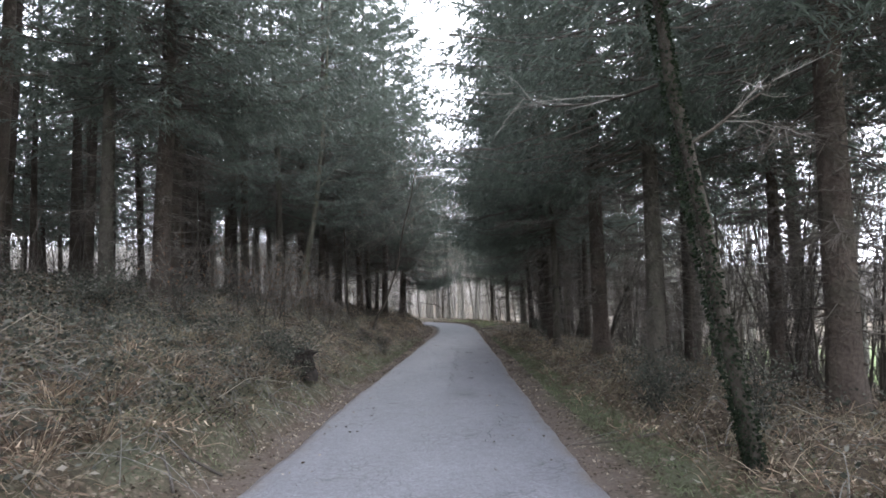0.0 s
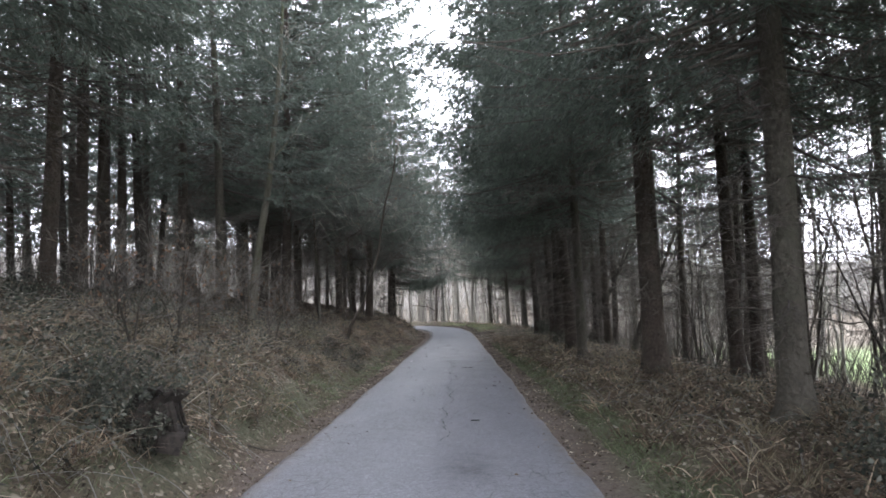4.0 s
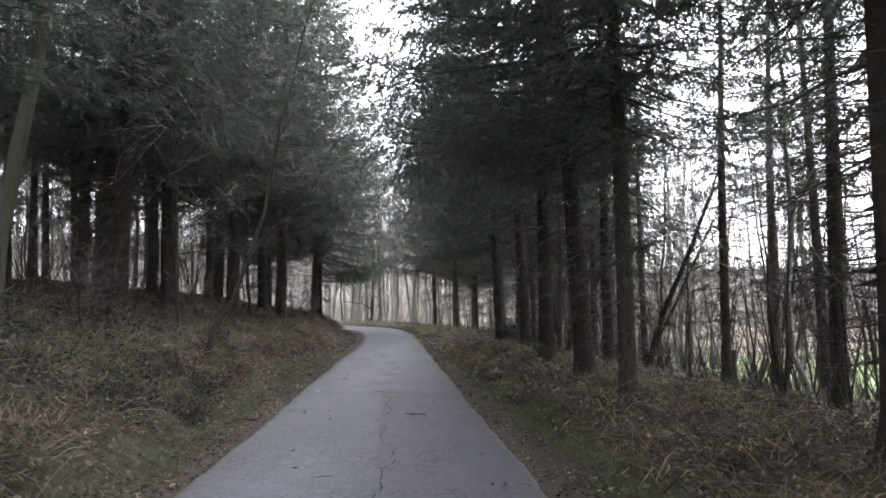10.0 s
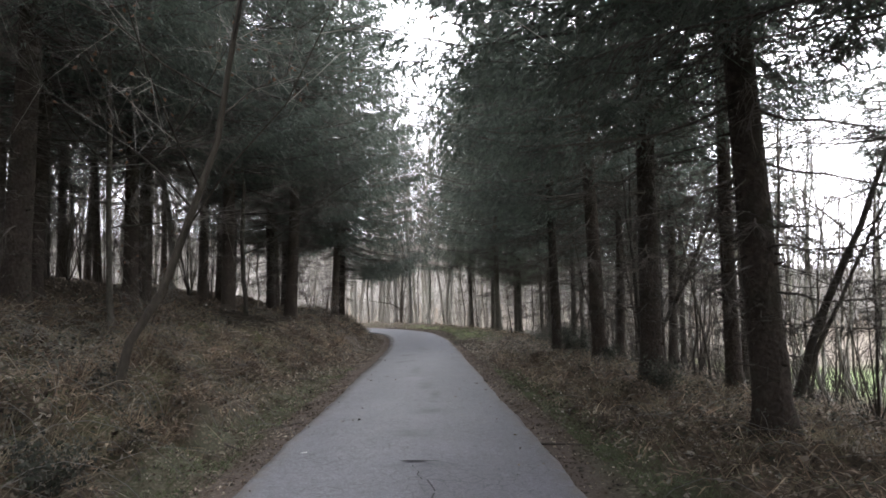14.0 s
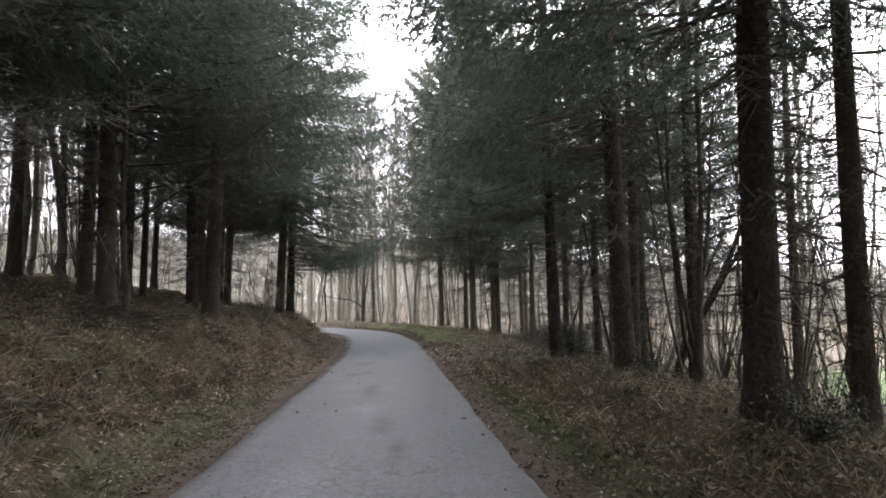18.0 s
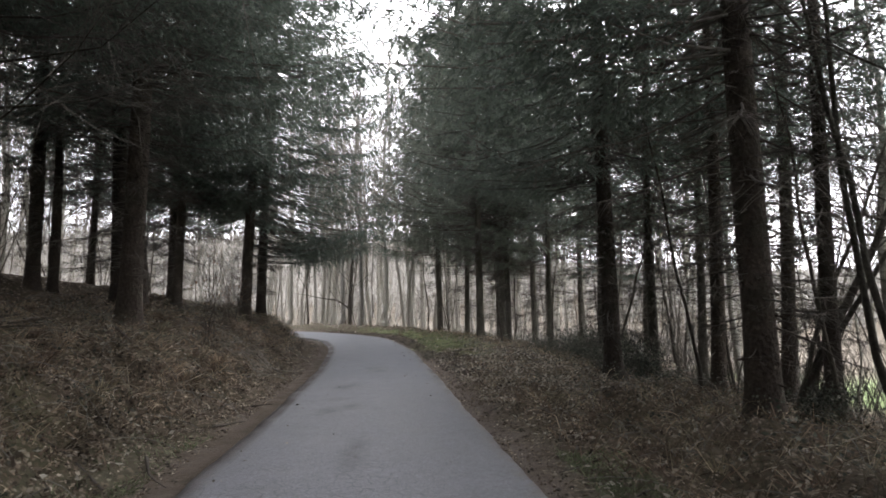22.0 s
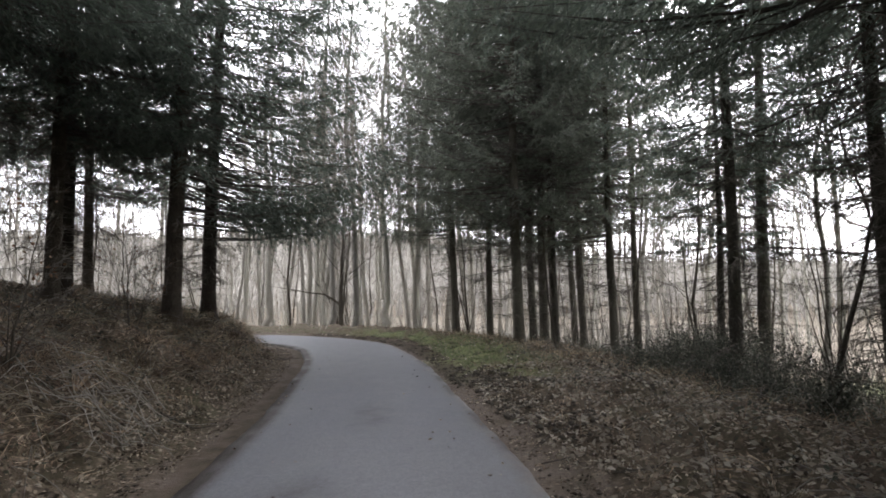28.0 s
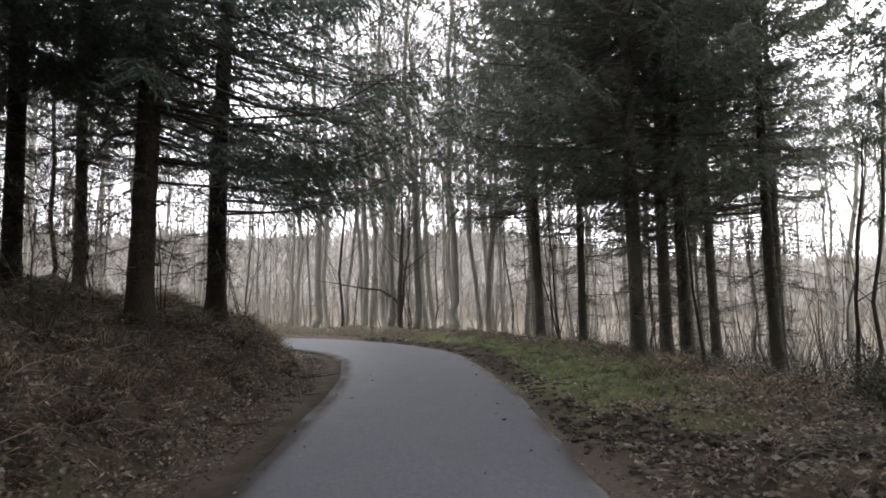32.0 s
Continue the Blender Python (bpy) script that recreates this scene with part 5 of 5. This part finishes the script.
s.leaves(p, flat_dirs(len(p), 0.35), rng.uniform(0.05, 0.11, len(p)), rng.uniform(0.03, 0.06, len(p)))
stuff("leaf_litter", s, PALE_LEAF, "pale dry leaves lying on top of the litter", "leaf litter")
s = Shape()
p = off_clearing(np.concatenate([strew(13000, 1, 0.7, 5.5, -4, 60, 1.1, 0.8), strew(5000, 1, 3.4, 7.0, 49, 64, 1.0, 0.5)]))
s.arcs(p, flat_dirs(len(p), 0.2) + UP * rng.uniform(0.2, 1.4, len(p))[:, None], rng.uniform(0.15, 0.5, len(p)), rng.uniform(0.007, 0.016, len(p)), rng.uniform(0.2, 1.0, len(p)))
stuff("dead_bracken", s, BRACKEN, "low brown dead stalks on the verge", "bracken")
s = Shape()
p = np.concatenate([strew(13000, -1, 0.75, 5.0, -4, 30, 1.1, 0.7, 2.2), strew(5000, -1, 1.4, 5.0, 28, 60, 1.2, 0.85, 2.2), strew(13000, 1, 1.0, 4.5, -4, 60, 1.1, 0.6, 2.2)])
p = off_clearing(p)
s.arcs(p, flat_dirs(len(p), 0.2) + UP * rng.uniform(0.4, 1.8, len(p))[:, None], rng.uniform(0.15, 0.6, len(p)), rng.uniform(0.004, 0.009, len(p)), rng.uniform(0.1, 0.9, len(p)))
stuff("dry_grass", s, STRAW, "pale dry grass stalks beside the lane", "grass")
s = Shape()
p = np.concatenate([strew(11000, -1, 0.35, 2.6, -4, 26, 1.0, 0.9, 2.5), strew(19000, 1, 0.48, 1.05, -4, 36, 1.0, 0.6, 2.5), strew(5000, -1, 0.45, 1.1, 14, 38, 1.0, 0.8, 1.6), strew(5000, 1, 1.0, 2.6, -4, 28, 1.0, 0.8, 2.5), strew(9000, 1, 0.8, 3.0, 51, 61, 1.0, 0.35, 2.5), strew(8000, 1, 0.75, 2.3, 52, 65, 1.0, 0.3, 2.0), strew(6000, -1, 1.4, 4.6, 21, 39, 1.0, 0.97, 2.1)])
s.arcs(p, flat_dirs(len(p), 0.3) + UP * rng.uniform(0.5, 1.6, len(p))[:, None], rng.uniform(0.05, 0.14, len(p)), rng.uniform(0.005, 0.010, len(p)), rng.uniform(0.1, 0.8, len(p)))
stuff("verge_grass", s, GRASS, "short grey-green grass along the verge", "grass")
s = Shape()
p = np.concatenate([strew(34000, -1, 1.1, 8.0, -3, 27, 1.0, 0.6, 2.0), strew(16000, -1, 0.8, 4.5, -4, 13, 1.0, 0.7, 1.7), strew(5000, -1, 1.0, 5.0, 27, 62, 1.0, 0.95, 2.0), strew(7000, 1, 1.4, 6.0, -4, 52, 1.0, 0.95, 2.6), strew(9000, 1, 4.2, 8.5, 42, 61, 1.0, 0.6, 2.6)])
p[:, 2] += rng.uniform(0.03, 0.4, len(p))
s.leaves(p, flat_dirs(len(p), 0.4), rng.uniform(0.035, 0.075, len(p)), rng.uniform(0.025, 0.05, len(p)))
stuff("bramble_leaves", s, BRAMBLE, "grey-green bramble leaves over the undergrowth", "bramble")
s = Shape()
for q in np.concatenate([strew(1900, -1, 0.7, 5.5, -3, 30, 1.0, 0.75, 1.4), strew(900, -1, 1.3, 5.5, 26, 61, 1.0, 0.7, 1.4), strew(700, 1, 0.9, 5.5, -3, 56, 1.0, 0.7, 1.4)]):
    a, ln, hh = rng.uniform(0, 6.283), rng.uniform(0.3, 1.4), rng.uniform(0.04, 0.36)
    t = np.linspace(0, 1, 6)[:, None]
    bend = rng.uniform(-0.4, 0.4)
    c = q + np.array([math.cos(a), math.sin(a), 0]) * ln * t + np.array([-math.sin(a), math.cos(a), 0]) * bend * t * t + UP * hh * 4 * t * (1 - t)
    c[:, 2] += np.interp(t[:, 0], [0, 1], [0, float(ground_z(c[-1:, 0], c[-1:, 1])[0]) - q[2]])
    s.tube(c, np.linspace(0.005, 0.0025, 6), 3)
stuff("bramble_canes", s, TWIG_PALE, "arching bare bramble canes", "bramble")
s = Shape()
for q in np.concatenate([strew(200, -1, 0.3, 6.0, -3, 62), strew(260, 1, 0.3, 7.5, -3, 62)]):
    a, ln = rng.uniform(0, 6.283), rng.uniform(0.25, 1.3)
    t = np.linspace(-0.5, 0.5, 4)
    x, y = q[0] + math.cos(a) * ln * t, q[1] + math.sin(a) * ln * t + 0.05 * ln * np.sin(5 * t + a)
    s.tube(np.stack([x, y, ground_z(x, y) + 0.025], -1), np.linspace(0.014, 0.004, 4) * rng.uniform(0.6, 1.4), 4)
stuff("fallen_twigs", s, TWIG_DEAD, "grey fallen twigs on the forest floor", "twigs")


def bush(x, y, wide, high, leaves, seed, mat, label):
    g = np.random.default_rng(seed)
    ob = new("shrub")
    tips = []
    for k in range(9):
        a, t = g.uniform(0, 6.283), np.linspace(0, 1, 5)[:, None]
        out = np.array([math.cos(a), math.sin(a), 0])
        p = out * wide * g.uniform(0.3, 1.0) * t**1.4 + UP * high * g.uniform(0.6, 1.0) * t
        s = Shape()
        s.tube(p - UP * 0.05, [0.012, 0.010, 0.008, 0.006, 0.003], 4)
        part("stem", s, BARK_DARK, ob)
        tips.append(p[1:])
    e = np.concatenate(tips)
    e = e[g.integers(0, len(e), leaves)] + g.normal(0, 0.16 * wide, (leaves, 3))
    e[:, 2] = np.abs(e[:, 2]) + 0.02
    s = Shape()
    s.leaves(e, g.normal(0, 1, (leaves, 3)) - UP * 0.2, g.uniform(0.03, 0.06, leaves), g.uniform(0.02, 0.038, leaves))
    part("foliage", s, mat, ob)
    ob.matrix_basis = pose(x, y, at_ground(x, y, 0.02))
    tagged(ob, label, "shrub", "green shrubs beside the lane")


for k, (x, y, w, h) in enumerate([(2.45, 8.5, 0.7, 1.0), (3.2, 7.4, 0.6, 0.9), (2.9, 9.9, 0.5, 0.7), (4.4, 45.2, 0.8, 0.9), (5.1, 47.3, 0.9, 1.0), (5.3, 49.3, 1.0, 1.1), (6.6, 50.9, 1.2, 1.2), (4.6, 51.6, 0.9, 0.8), (5.8, 53.0, 1.0, 1.0), (5.6, 51.0, 0.9, 1.0), (3.9, 41.6, 0.6, 0.8), (4.6, 43.6, 0.6, 0.8),
                                  (7.2, 52.3, 1.0, 1.5), (8.4, 57.0, 0.9, 1.6), (3.9, 36.6, 0.5, 0.5), (3.2, 30.2, 0.5, 0.5)]):
    bush(x, y, w, h, int((2600 if y > 35 else 1500) * w + 300), 200 + k, BRAMBLE, "low grey-green bramble shrub at the edge of the wood")
for k, (x, y, w, h) in enumerate([(-6.2, 9.4, 0.8, 0.7), (-7.9, 15.6, 0.9, 0.8), (-6.6, 17.2, 0.7, 0.6), (-5.9, 22.2, 0.6, 0.5), (-3.7, 22.9, 0.45, 0.4), (-3.9, 24.0, 0.4, 0.4), (-4.2, 21.6, 0.5, 0.45), (-8.6, 9.8, 1.0, 0.9), (-3.3, 11.1, 0.4, 0.6), (-3.8, 10.9, 0.5, 0.5), (-3.45, 11.3, 0.4, 0.55), (-3.2, 10.7, 0.25, 0.4), (-3.5, 10.6, 0.4, 0.45)]):
    bush(x, y, w, h, int(1700 * w), 230 + k, BRAMBLE, "low grey-green bramble shrub on the bank")


def stump(x, y, r, h, seed, label, cut=True, rough=0.07, drop=0.03):
    g = np.random.default_rng(seed)
    ob = new("tree_stump")
    s = Shape()
    z = np.array([-0.4, 0, 0.06, 0.16, 0.35, 0.7, 1.0]) * max(h, 0.25)
    s.tube(np.stack([0.03 * z, 0 * z, z], -1), r * (1 + 0.5 * np.exp(-np.clip(z, 0, None) / 0.12)), 14, lobes=rough)
    part("trunk", s, BARK_DARK if cut else ROT, ob, smooth=True)
    s = Shape()
    z = z if cut else z * 0.72
    s.tube(np.array([[0.03 * z[-1], 0, z[-1] - 0.02], [0.03 * z[-1], 0, z[-1] + 0.006], [0.03 * z[-1], 0, z[-1] + 0.008]]), np.array([1.0, 0.98, 0.3]) * r * 0.97, 14, lobes=0.04 if cut else 0.2, cap=True)
    part("cut_top", s, CUT_WOOD if cut else ROT, ob, "weathered cut wood" if cut else "rotten dark wood")
    if not cut:
        for k in range(16):
            a, t = k * 0.393 + g.uniform(-0.2, 0.2), np.linspace(0, 1, 5)[:, None]
            out = np.array([math.cos(a), math.sin(a), 0.0])
            s = Shape()
            s.tube(out * r * (0.5 + g.uniform(0.5, 1.3) * t) + UP * (h * g.uniform(0.5, 1.0) * (1 - t**1.5) + 0.1 * np.sin(6 * t + a)), np.array([0.05, 0.04, 0.03, 0.022, 0.01]) * g.uniform(0.5, 1.2), 5, lobes=0.12)
            part("root", s, ROT, ob, smooth=True)
    ob.matrix_basis = pose(x, y, at_ground(x, y, drop), g.uniform(-5, 5), g.uniform(-5, 5), g.uniform(0, 360))
    tagged(ob, label, "tree stump")


stump(-3.28, 11.0, 0.2, 0.34, 1, "dark rotten stump overgrown with bramble on the bank", False, 0.34, -0.08)
stump(8.55, 30.7, 0.19, 1.2, 2, "tall broken stump beside a spruce")
stump(-4.96, 24.02, 0.30, 0.2, 3, "low mossy cut stump on the bank")
heap = Shape()
for k in range(60):
    cx, cy = HEAP[0] + rng.normal(0, 0.4), HEAP[1] + rng.normal(0, 0.55)
    a, ln, t = rng.uniform(0, 3.14), rng.uniform(0.4, 1.4), np.linspace(-0.5, 0.5, 5)
    px, py = cx + math.cos(a) * ln * t, cy + math.sin(a) * ln * t
    heap.tube(np.stack([px, py, ground_z(px, py) + rng.uniform(0.02, 0.28) + rng.uniform(0.0, 0.25) * (0.25 - t * t) * ln], -1), np.array([0.006, 0.006, 0.005, 0.004, 0.002]) * rng.uniform(0.7, 1.3), 3)
stuff("cut_canes", heap, TWIG_PALE, "heap of pale cut canes lying on the bank", "canes")
s = Shape()
for k in range(260):
    a = rng.uniform(0, 6.283)
    q = np.array([rng.normal(0, 0.55), rng.normal(0, 0.8), 0])
    ln, t = rng.uniform(0.4, 1.2), np.linspace(-0.5, 0.5, 3)[:, None]
    hh = 0.45 * math.exp(-(q[0] ** 2 + q[1] ** 2)) * rng.random()
    s.tube(q + np.array([math.cos(a), math.sin(a), rng.uniform(-0.2, 0.2)]) * ln * t + UP * (hh + 0.03), [0.012, 0.009, 0.005], 3)
pile = part("brush_pile", s, BARK_DARK)
pile.matrix_basis = pose(-7.0, 36.5, at_ground(-7.0, 36.5))
tagged(pile, "dark heap of cut branches under the spruces", "brush pile", kind="stuff")


def log(x, y, turn, ln, r, seed, label):
    g = np.random.default_rng(seed)
    t = np.linspace(-0.5, 0.5, 7)
    px, py = x + math.cos(turn) * ln * t, y + math.sin(turn) * ln * t
    s = Shape()
    s.tube(np.stack([px, py, ground_z(px, py) + r * 0.8 + 0.04 * g.random()], -1), r * np.linspace(1.0, 0.55, 7), 7, lobes=0.06, cap=True)
    tagged(part("fallen_branch", s, TWIG_DEAD, smooth=True), label, "fallen branch", "fallen branches on the slope")


for k, (x, y, a, ln, r) in enumerate([(6.6, 27.6, 0.2, 2.4, 0.04), (7.3, 28.4, -0.3, 2.8, 0.05), (8.2, 28.0, 0.5, 2.0, 0.035), (6.3, 29.4, 2.8, 1.8, 0.03), (9.2, 29.3, 0.1, 2.6, 0.05), (5.2, 22.0, 0.4, 1.7, 0.03), (7.0, 26.0, -0.5, 2.2, 0.04), (5.5, 16.0, 0.8, 1.6, 0.03), (-4.5, 31.0, 1.2, 1.2, 0.025), (-5.6, 41.0, 0.7, 1.4, 0.03), (4.4, 34.6, 0.3, 1.4, 0.03)]):
    log(x, y, a, ln, r, 400 + k, "grey fallen branch lying on the forest floor")

# ---- road details ----


def on_road(x, y, lift=0.006):
    d, z = road_offset(x, y)
    return np.stack([x, y, z + 0.03 * (1 - np.clip(np.abs(d) / HALF, 0, 1) ** 2) + lift], -1)


def crack(xs, ys, width, seed):
    g = np.random.default_rng(seed)
    y = np.arange(min(ys), max(ys), 0.06)
    o = np.argsort(ys)
    x = np.interp(y, np.array(ys)[o], np.array(xs)[o]) + 0.1 * np.sin(y * 3.1 + seed) * np.sin(y * 1.3) + np.repeat(g.normal(0, 0.025, len(y) // 4 + 1), 4)[:len(y)] + 0.02 * np.cumsum(g.normal(0, 0.25, len(y)))
    x -= np.linspace(0, x[-1] - np.array(xs)[o][-1], len(x))
    w = width * g.uniform(0.15, 1.2, len(y))
    tagged(part("road_crack", sheet(np.stack([x - w, x + w], 1), np.stack([y, y], 1), on_road(np.stack([x - w, x + w], 1), np.stack([y, y], 1))[..., 2]), TAR), "jagged dark crack along the asphalt", "crack", kind="structure")


def blotch(x, y, wx, wy, seed, mat, label, name="road_patch"):
    g = np.random.default_rng(seed)
    a = np.linspace(0, 6.283, 28, endpoint=False)
    r = 1 + 0.25 * np.sin(3 * a + seed) + 0.12 * g.normal(0, 1, 28)
    px, py = x + wx * r * np.cos(a), y + wy * r * np.sin(a)
    s = Shape()
    v = np.concatenate([on_road(px, py, 0.005), on_road(np.array([x]), np.array([y]), 0.007)])
    s.add(v, [[k, (k + 1) % 28, 28] for k in range(28)])
    tagged(part(name, s, mat, smooth=True), label, "road patch", kind="structure")


crack([-0.65, -0.7, -0.77, -0.82, -0.94, -1.0, -1.08], [12.8, 15.8, 17.6, 20.0, 21.6, 24.0, 25.6], 0.008, 1)
crack([-1.35, -1.3, -1.15], [16.2, 17.2, 18.6], 0.006, 2)
crack([0.1, 0.2, 0.28], [7.0, 8.5, 9.6], 0.006, 3)
for k, (x, y, wx, wy) in enumerate([(-0.38, 23.05, 0.2, 0.05), (-0.5, 23.1, 0.10, 0.05), (-1.05, 25.75, 0.2, 0.025), (-1.6, 20.6, 0.12, 0.015), (-1.3, 19.6, 0.1, 0.015), (-0.2, 14.2, 0.07, 0.02), (-1.5, 10.4, 0.08, 0.015)]):
    blotch(x, y, wx, wy, k, TAR, "dark worn hole in the asphalt")
s = Shape()
s.leaves(on_road(np.array([-2.42]), np.array([26.3]), 0.008), [[1, 0.2, 0.1]], 0.09, 0.05)
tagged(part("paper_scrap", s, PAPER), "small white scrap of paper on the asphalt", "litter")
s = Shape()
ok = rng.choice(np.nonzero((LINE[:, 1] > 0) & (LINE[:, 1] < 58))[0], 240)
off = rng.choice([-1, 1], 240) * HALF * rng.random(240) ** 0.3 * 0.97
p = LINE[ok] + LINE_N[ok] * off[:, None]
s.leaves(on_road(p[:, 0], p[:, 1], 0.008), flat_dirs(240, 0.1), rng.uniform(0.03, 0.07, 240), rng.uniform(0.015, 0.035, 240))
stuff("road_leaves", s, LITTER, "brown leaves and bits of bark lying on the lane", "leaf litter")

# ---- mud and far woods ----
s = Shape()
ridge = np.stack([rng.uniform(-0.1, 3.0, 900), np.zeros(900)], -1)
ridge[:, 1] = 50.6 - 1.05 * ridge[:, 0] + rng.normal(0, 0.26, 900)
p = np.concatenate([strew(1500, 1, 0.1, 0.75, 49, 63, 1.0, 0.7, 0.9), strew(500, 1, 0.3, 1.4, 44, 50, 1.0, 0.8, 0.9), np.concatenate([ridge, ground_z(ridge[:, 0], ridge[:, 1])[:, None]], 1)])
p[:, 2] += rng.uniform(0.0, 0.06, len(p))
k = rng.uniform(0.006, 0.034, (len(p), 1, 1)) * rng.uniform(0.4, 1.9, (len(p), 6, 1))
v = p[:, None] + k * np.array([[1.3, 0, 0.2], [0, 1.3, 0.1], [-1.3, 0, 0.2], [0, -1.3, 0.1], [0.1, 0, 0.8], [0, 0, -0.4]])
f = np.array([[0, 1, 4], [1, 2, 4], [2, 3, 4], [3, 0, 4], [1, 0, 5], [2, 1, 5], [3, 2, 5], [0, 3, 5]])
s.add(v, (np.arange(len(p))[:, None, None] * 6 + f[None]).reshape(-1, 3))
stuff("mud_clods", s, MUD, "dark churned clods of mud along the lane", "mud")
s = Shape()
p = np.concatenate([strew(1500, -1, 0.0, 0.95, 14, 36, 1.0, 0.8, 0.8), strew(2200, -1, 0.3, 1.2, 30, 62, 0.8, 0.8, 0.8), strew(1800, 1, 0.0, 0.7, -3, 46, 1.0, 0.8, 0.8)])
k = rng.uniform(0.005, 0.02, (len(p), 1, 1)) * rng.uniform(0.4, 1.9, (len(p), 6, 1))
v = p[:, None] + k * np.array([[1.3, 0, 0.2], [0, 1.3, 0.1], [-1.3, 0, 0.2], [0, -1.3, 0.1], [0.1, 0, 0.8], [0, 0, -0.4]])
s.add(v, (np.arange(len(p))[:, None, None] * 6 + f[None]).reshape(-1, 3))
stuff("soil_crumbs", s, MUD, "crumbs of dark soil on the dirt beside the asphalt", "soil")
s = Shape()
p = np.stack([rng.uniform(-60, 60, 16000), rng.uniform(60, 135, 16000)], -1)
d, _ = road_offset(p[:, 0], p[:, 1])
p = p[((d > 3.2) | (d < -4)) & ((p[:, 1] > 66) | (p[:, 0] < -14)) & ((p[:, 0] < 14) | (p[:, 1] > 70 + (p[:, 0] - 14)))]
p = np.concatenate([p, ground_z(p[:, 0], p[:, 1], False)[:, None]], 1)
m = len(p)
hh = rng.uniform(0.8, 6.0, m) * rng.uniform(0.4, 1, m)
s.blades(p, flat_dirs(m, 0.1) * 0.3 + UP, hh, 0.012 + 0.009 * hh)
stuff("underwood", s, TWIG_PALE, "thin leafless underwood among the beeches", "underwood")
s = Shape()
p = np.stack([rng.uniform(6.5, 20, 9000), rng.uniform(2, 70, 9000)], -1)
p = np.concatenate([p, ground_z(p[:, 0], p[:, 1])[:, None]], 1)
m = len(p)
hh = rng.uniform(0.5, 4.0, m) * rng.uniform(0.3, 1, m)
s.blades(p, flat_dirs(m, 0.1) * 0.4 + UP, hh, 0.008 + 0.006 * hh)
stuff("underwood", s, TWIG_DEAD, "thin dark leafless underwood on the slope", "underwood")
s = Shape()
p = np.stack([rng.uniform(-48, -9, 9000), rng.uniform(-6, 40, 9000)], -1)
p = p[np.abs(road_offset(p[:, 0], p[:, 1])[0]) > 7]
p = np.concatenate([p, ground_z(p[:, 0], p[:, 1])[:, None]], 1)
m = len(p)
hh = rng.uniform(0.5, 4.5, m) * rng.uniform(0.3, 1, m)
s.blades(p, flat_dirs(m, 0.1) * 0.4 + UP, hh, 0.008 + 0.006 * hh)
stuff("underwood", s, TWIG_DEAD, "thin dark leafless underwood under the spruces", "underwood")
s = Shape()
fx, fy = rng.uniform(-260, 420, 30000), rng.uniform(60, 420, 30000)
d, _ = road_offset(fx, fy)
ok = (d > 105) & (np.hypot(fx, fy - 40) > 70)
fx, fy = fx[ok], fy[ok]
fz = ground_z(fx, fy, False)
m = len(fx)
hh = rng.uniform(7, 15, m) * np.clip(0.95 + 0.22 * lumps(fx, fy, 90.0), 0.5, 1.5) * np.clip(1.1 - (fx - 20) / 160, 0.6, 1.0)
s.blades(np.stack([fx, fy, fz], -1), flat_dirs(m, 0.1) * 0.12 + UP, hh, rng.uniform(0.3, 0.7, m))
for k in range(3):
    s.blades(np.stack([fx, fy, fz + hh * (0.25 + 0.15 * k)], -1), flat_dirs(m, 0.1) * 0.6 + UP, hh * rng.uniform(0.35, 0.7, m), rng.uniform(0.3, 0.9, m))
# the pale tone of these woods carries their haze
stuff("far_woods", s, FAR_WOOD_HAZED, "leafless woods on the far hillside, haze put into their pale colour", "woods")
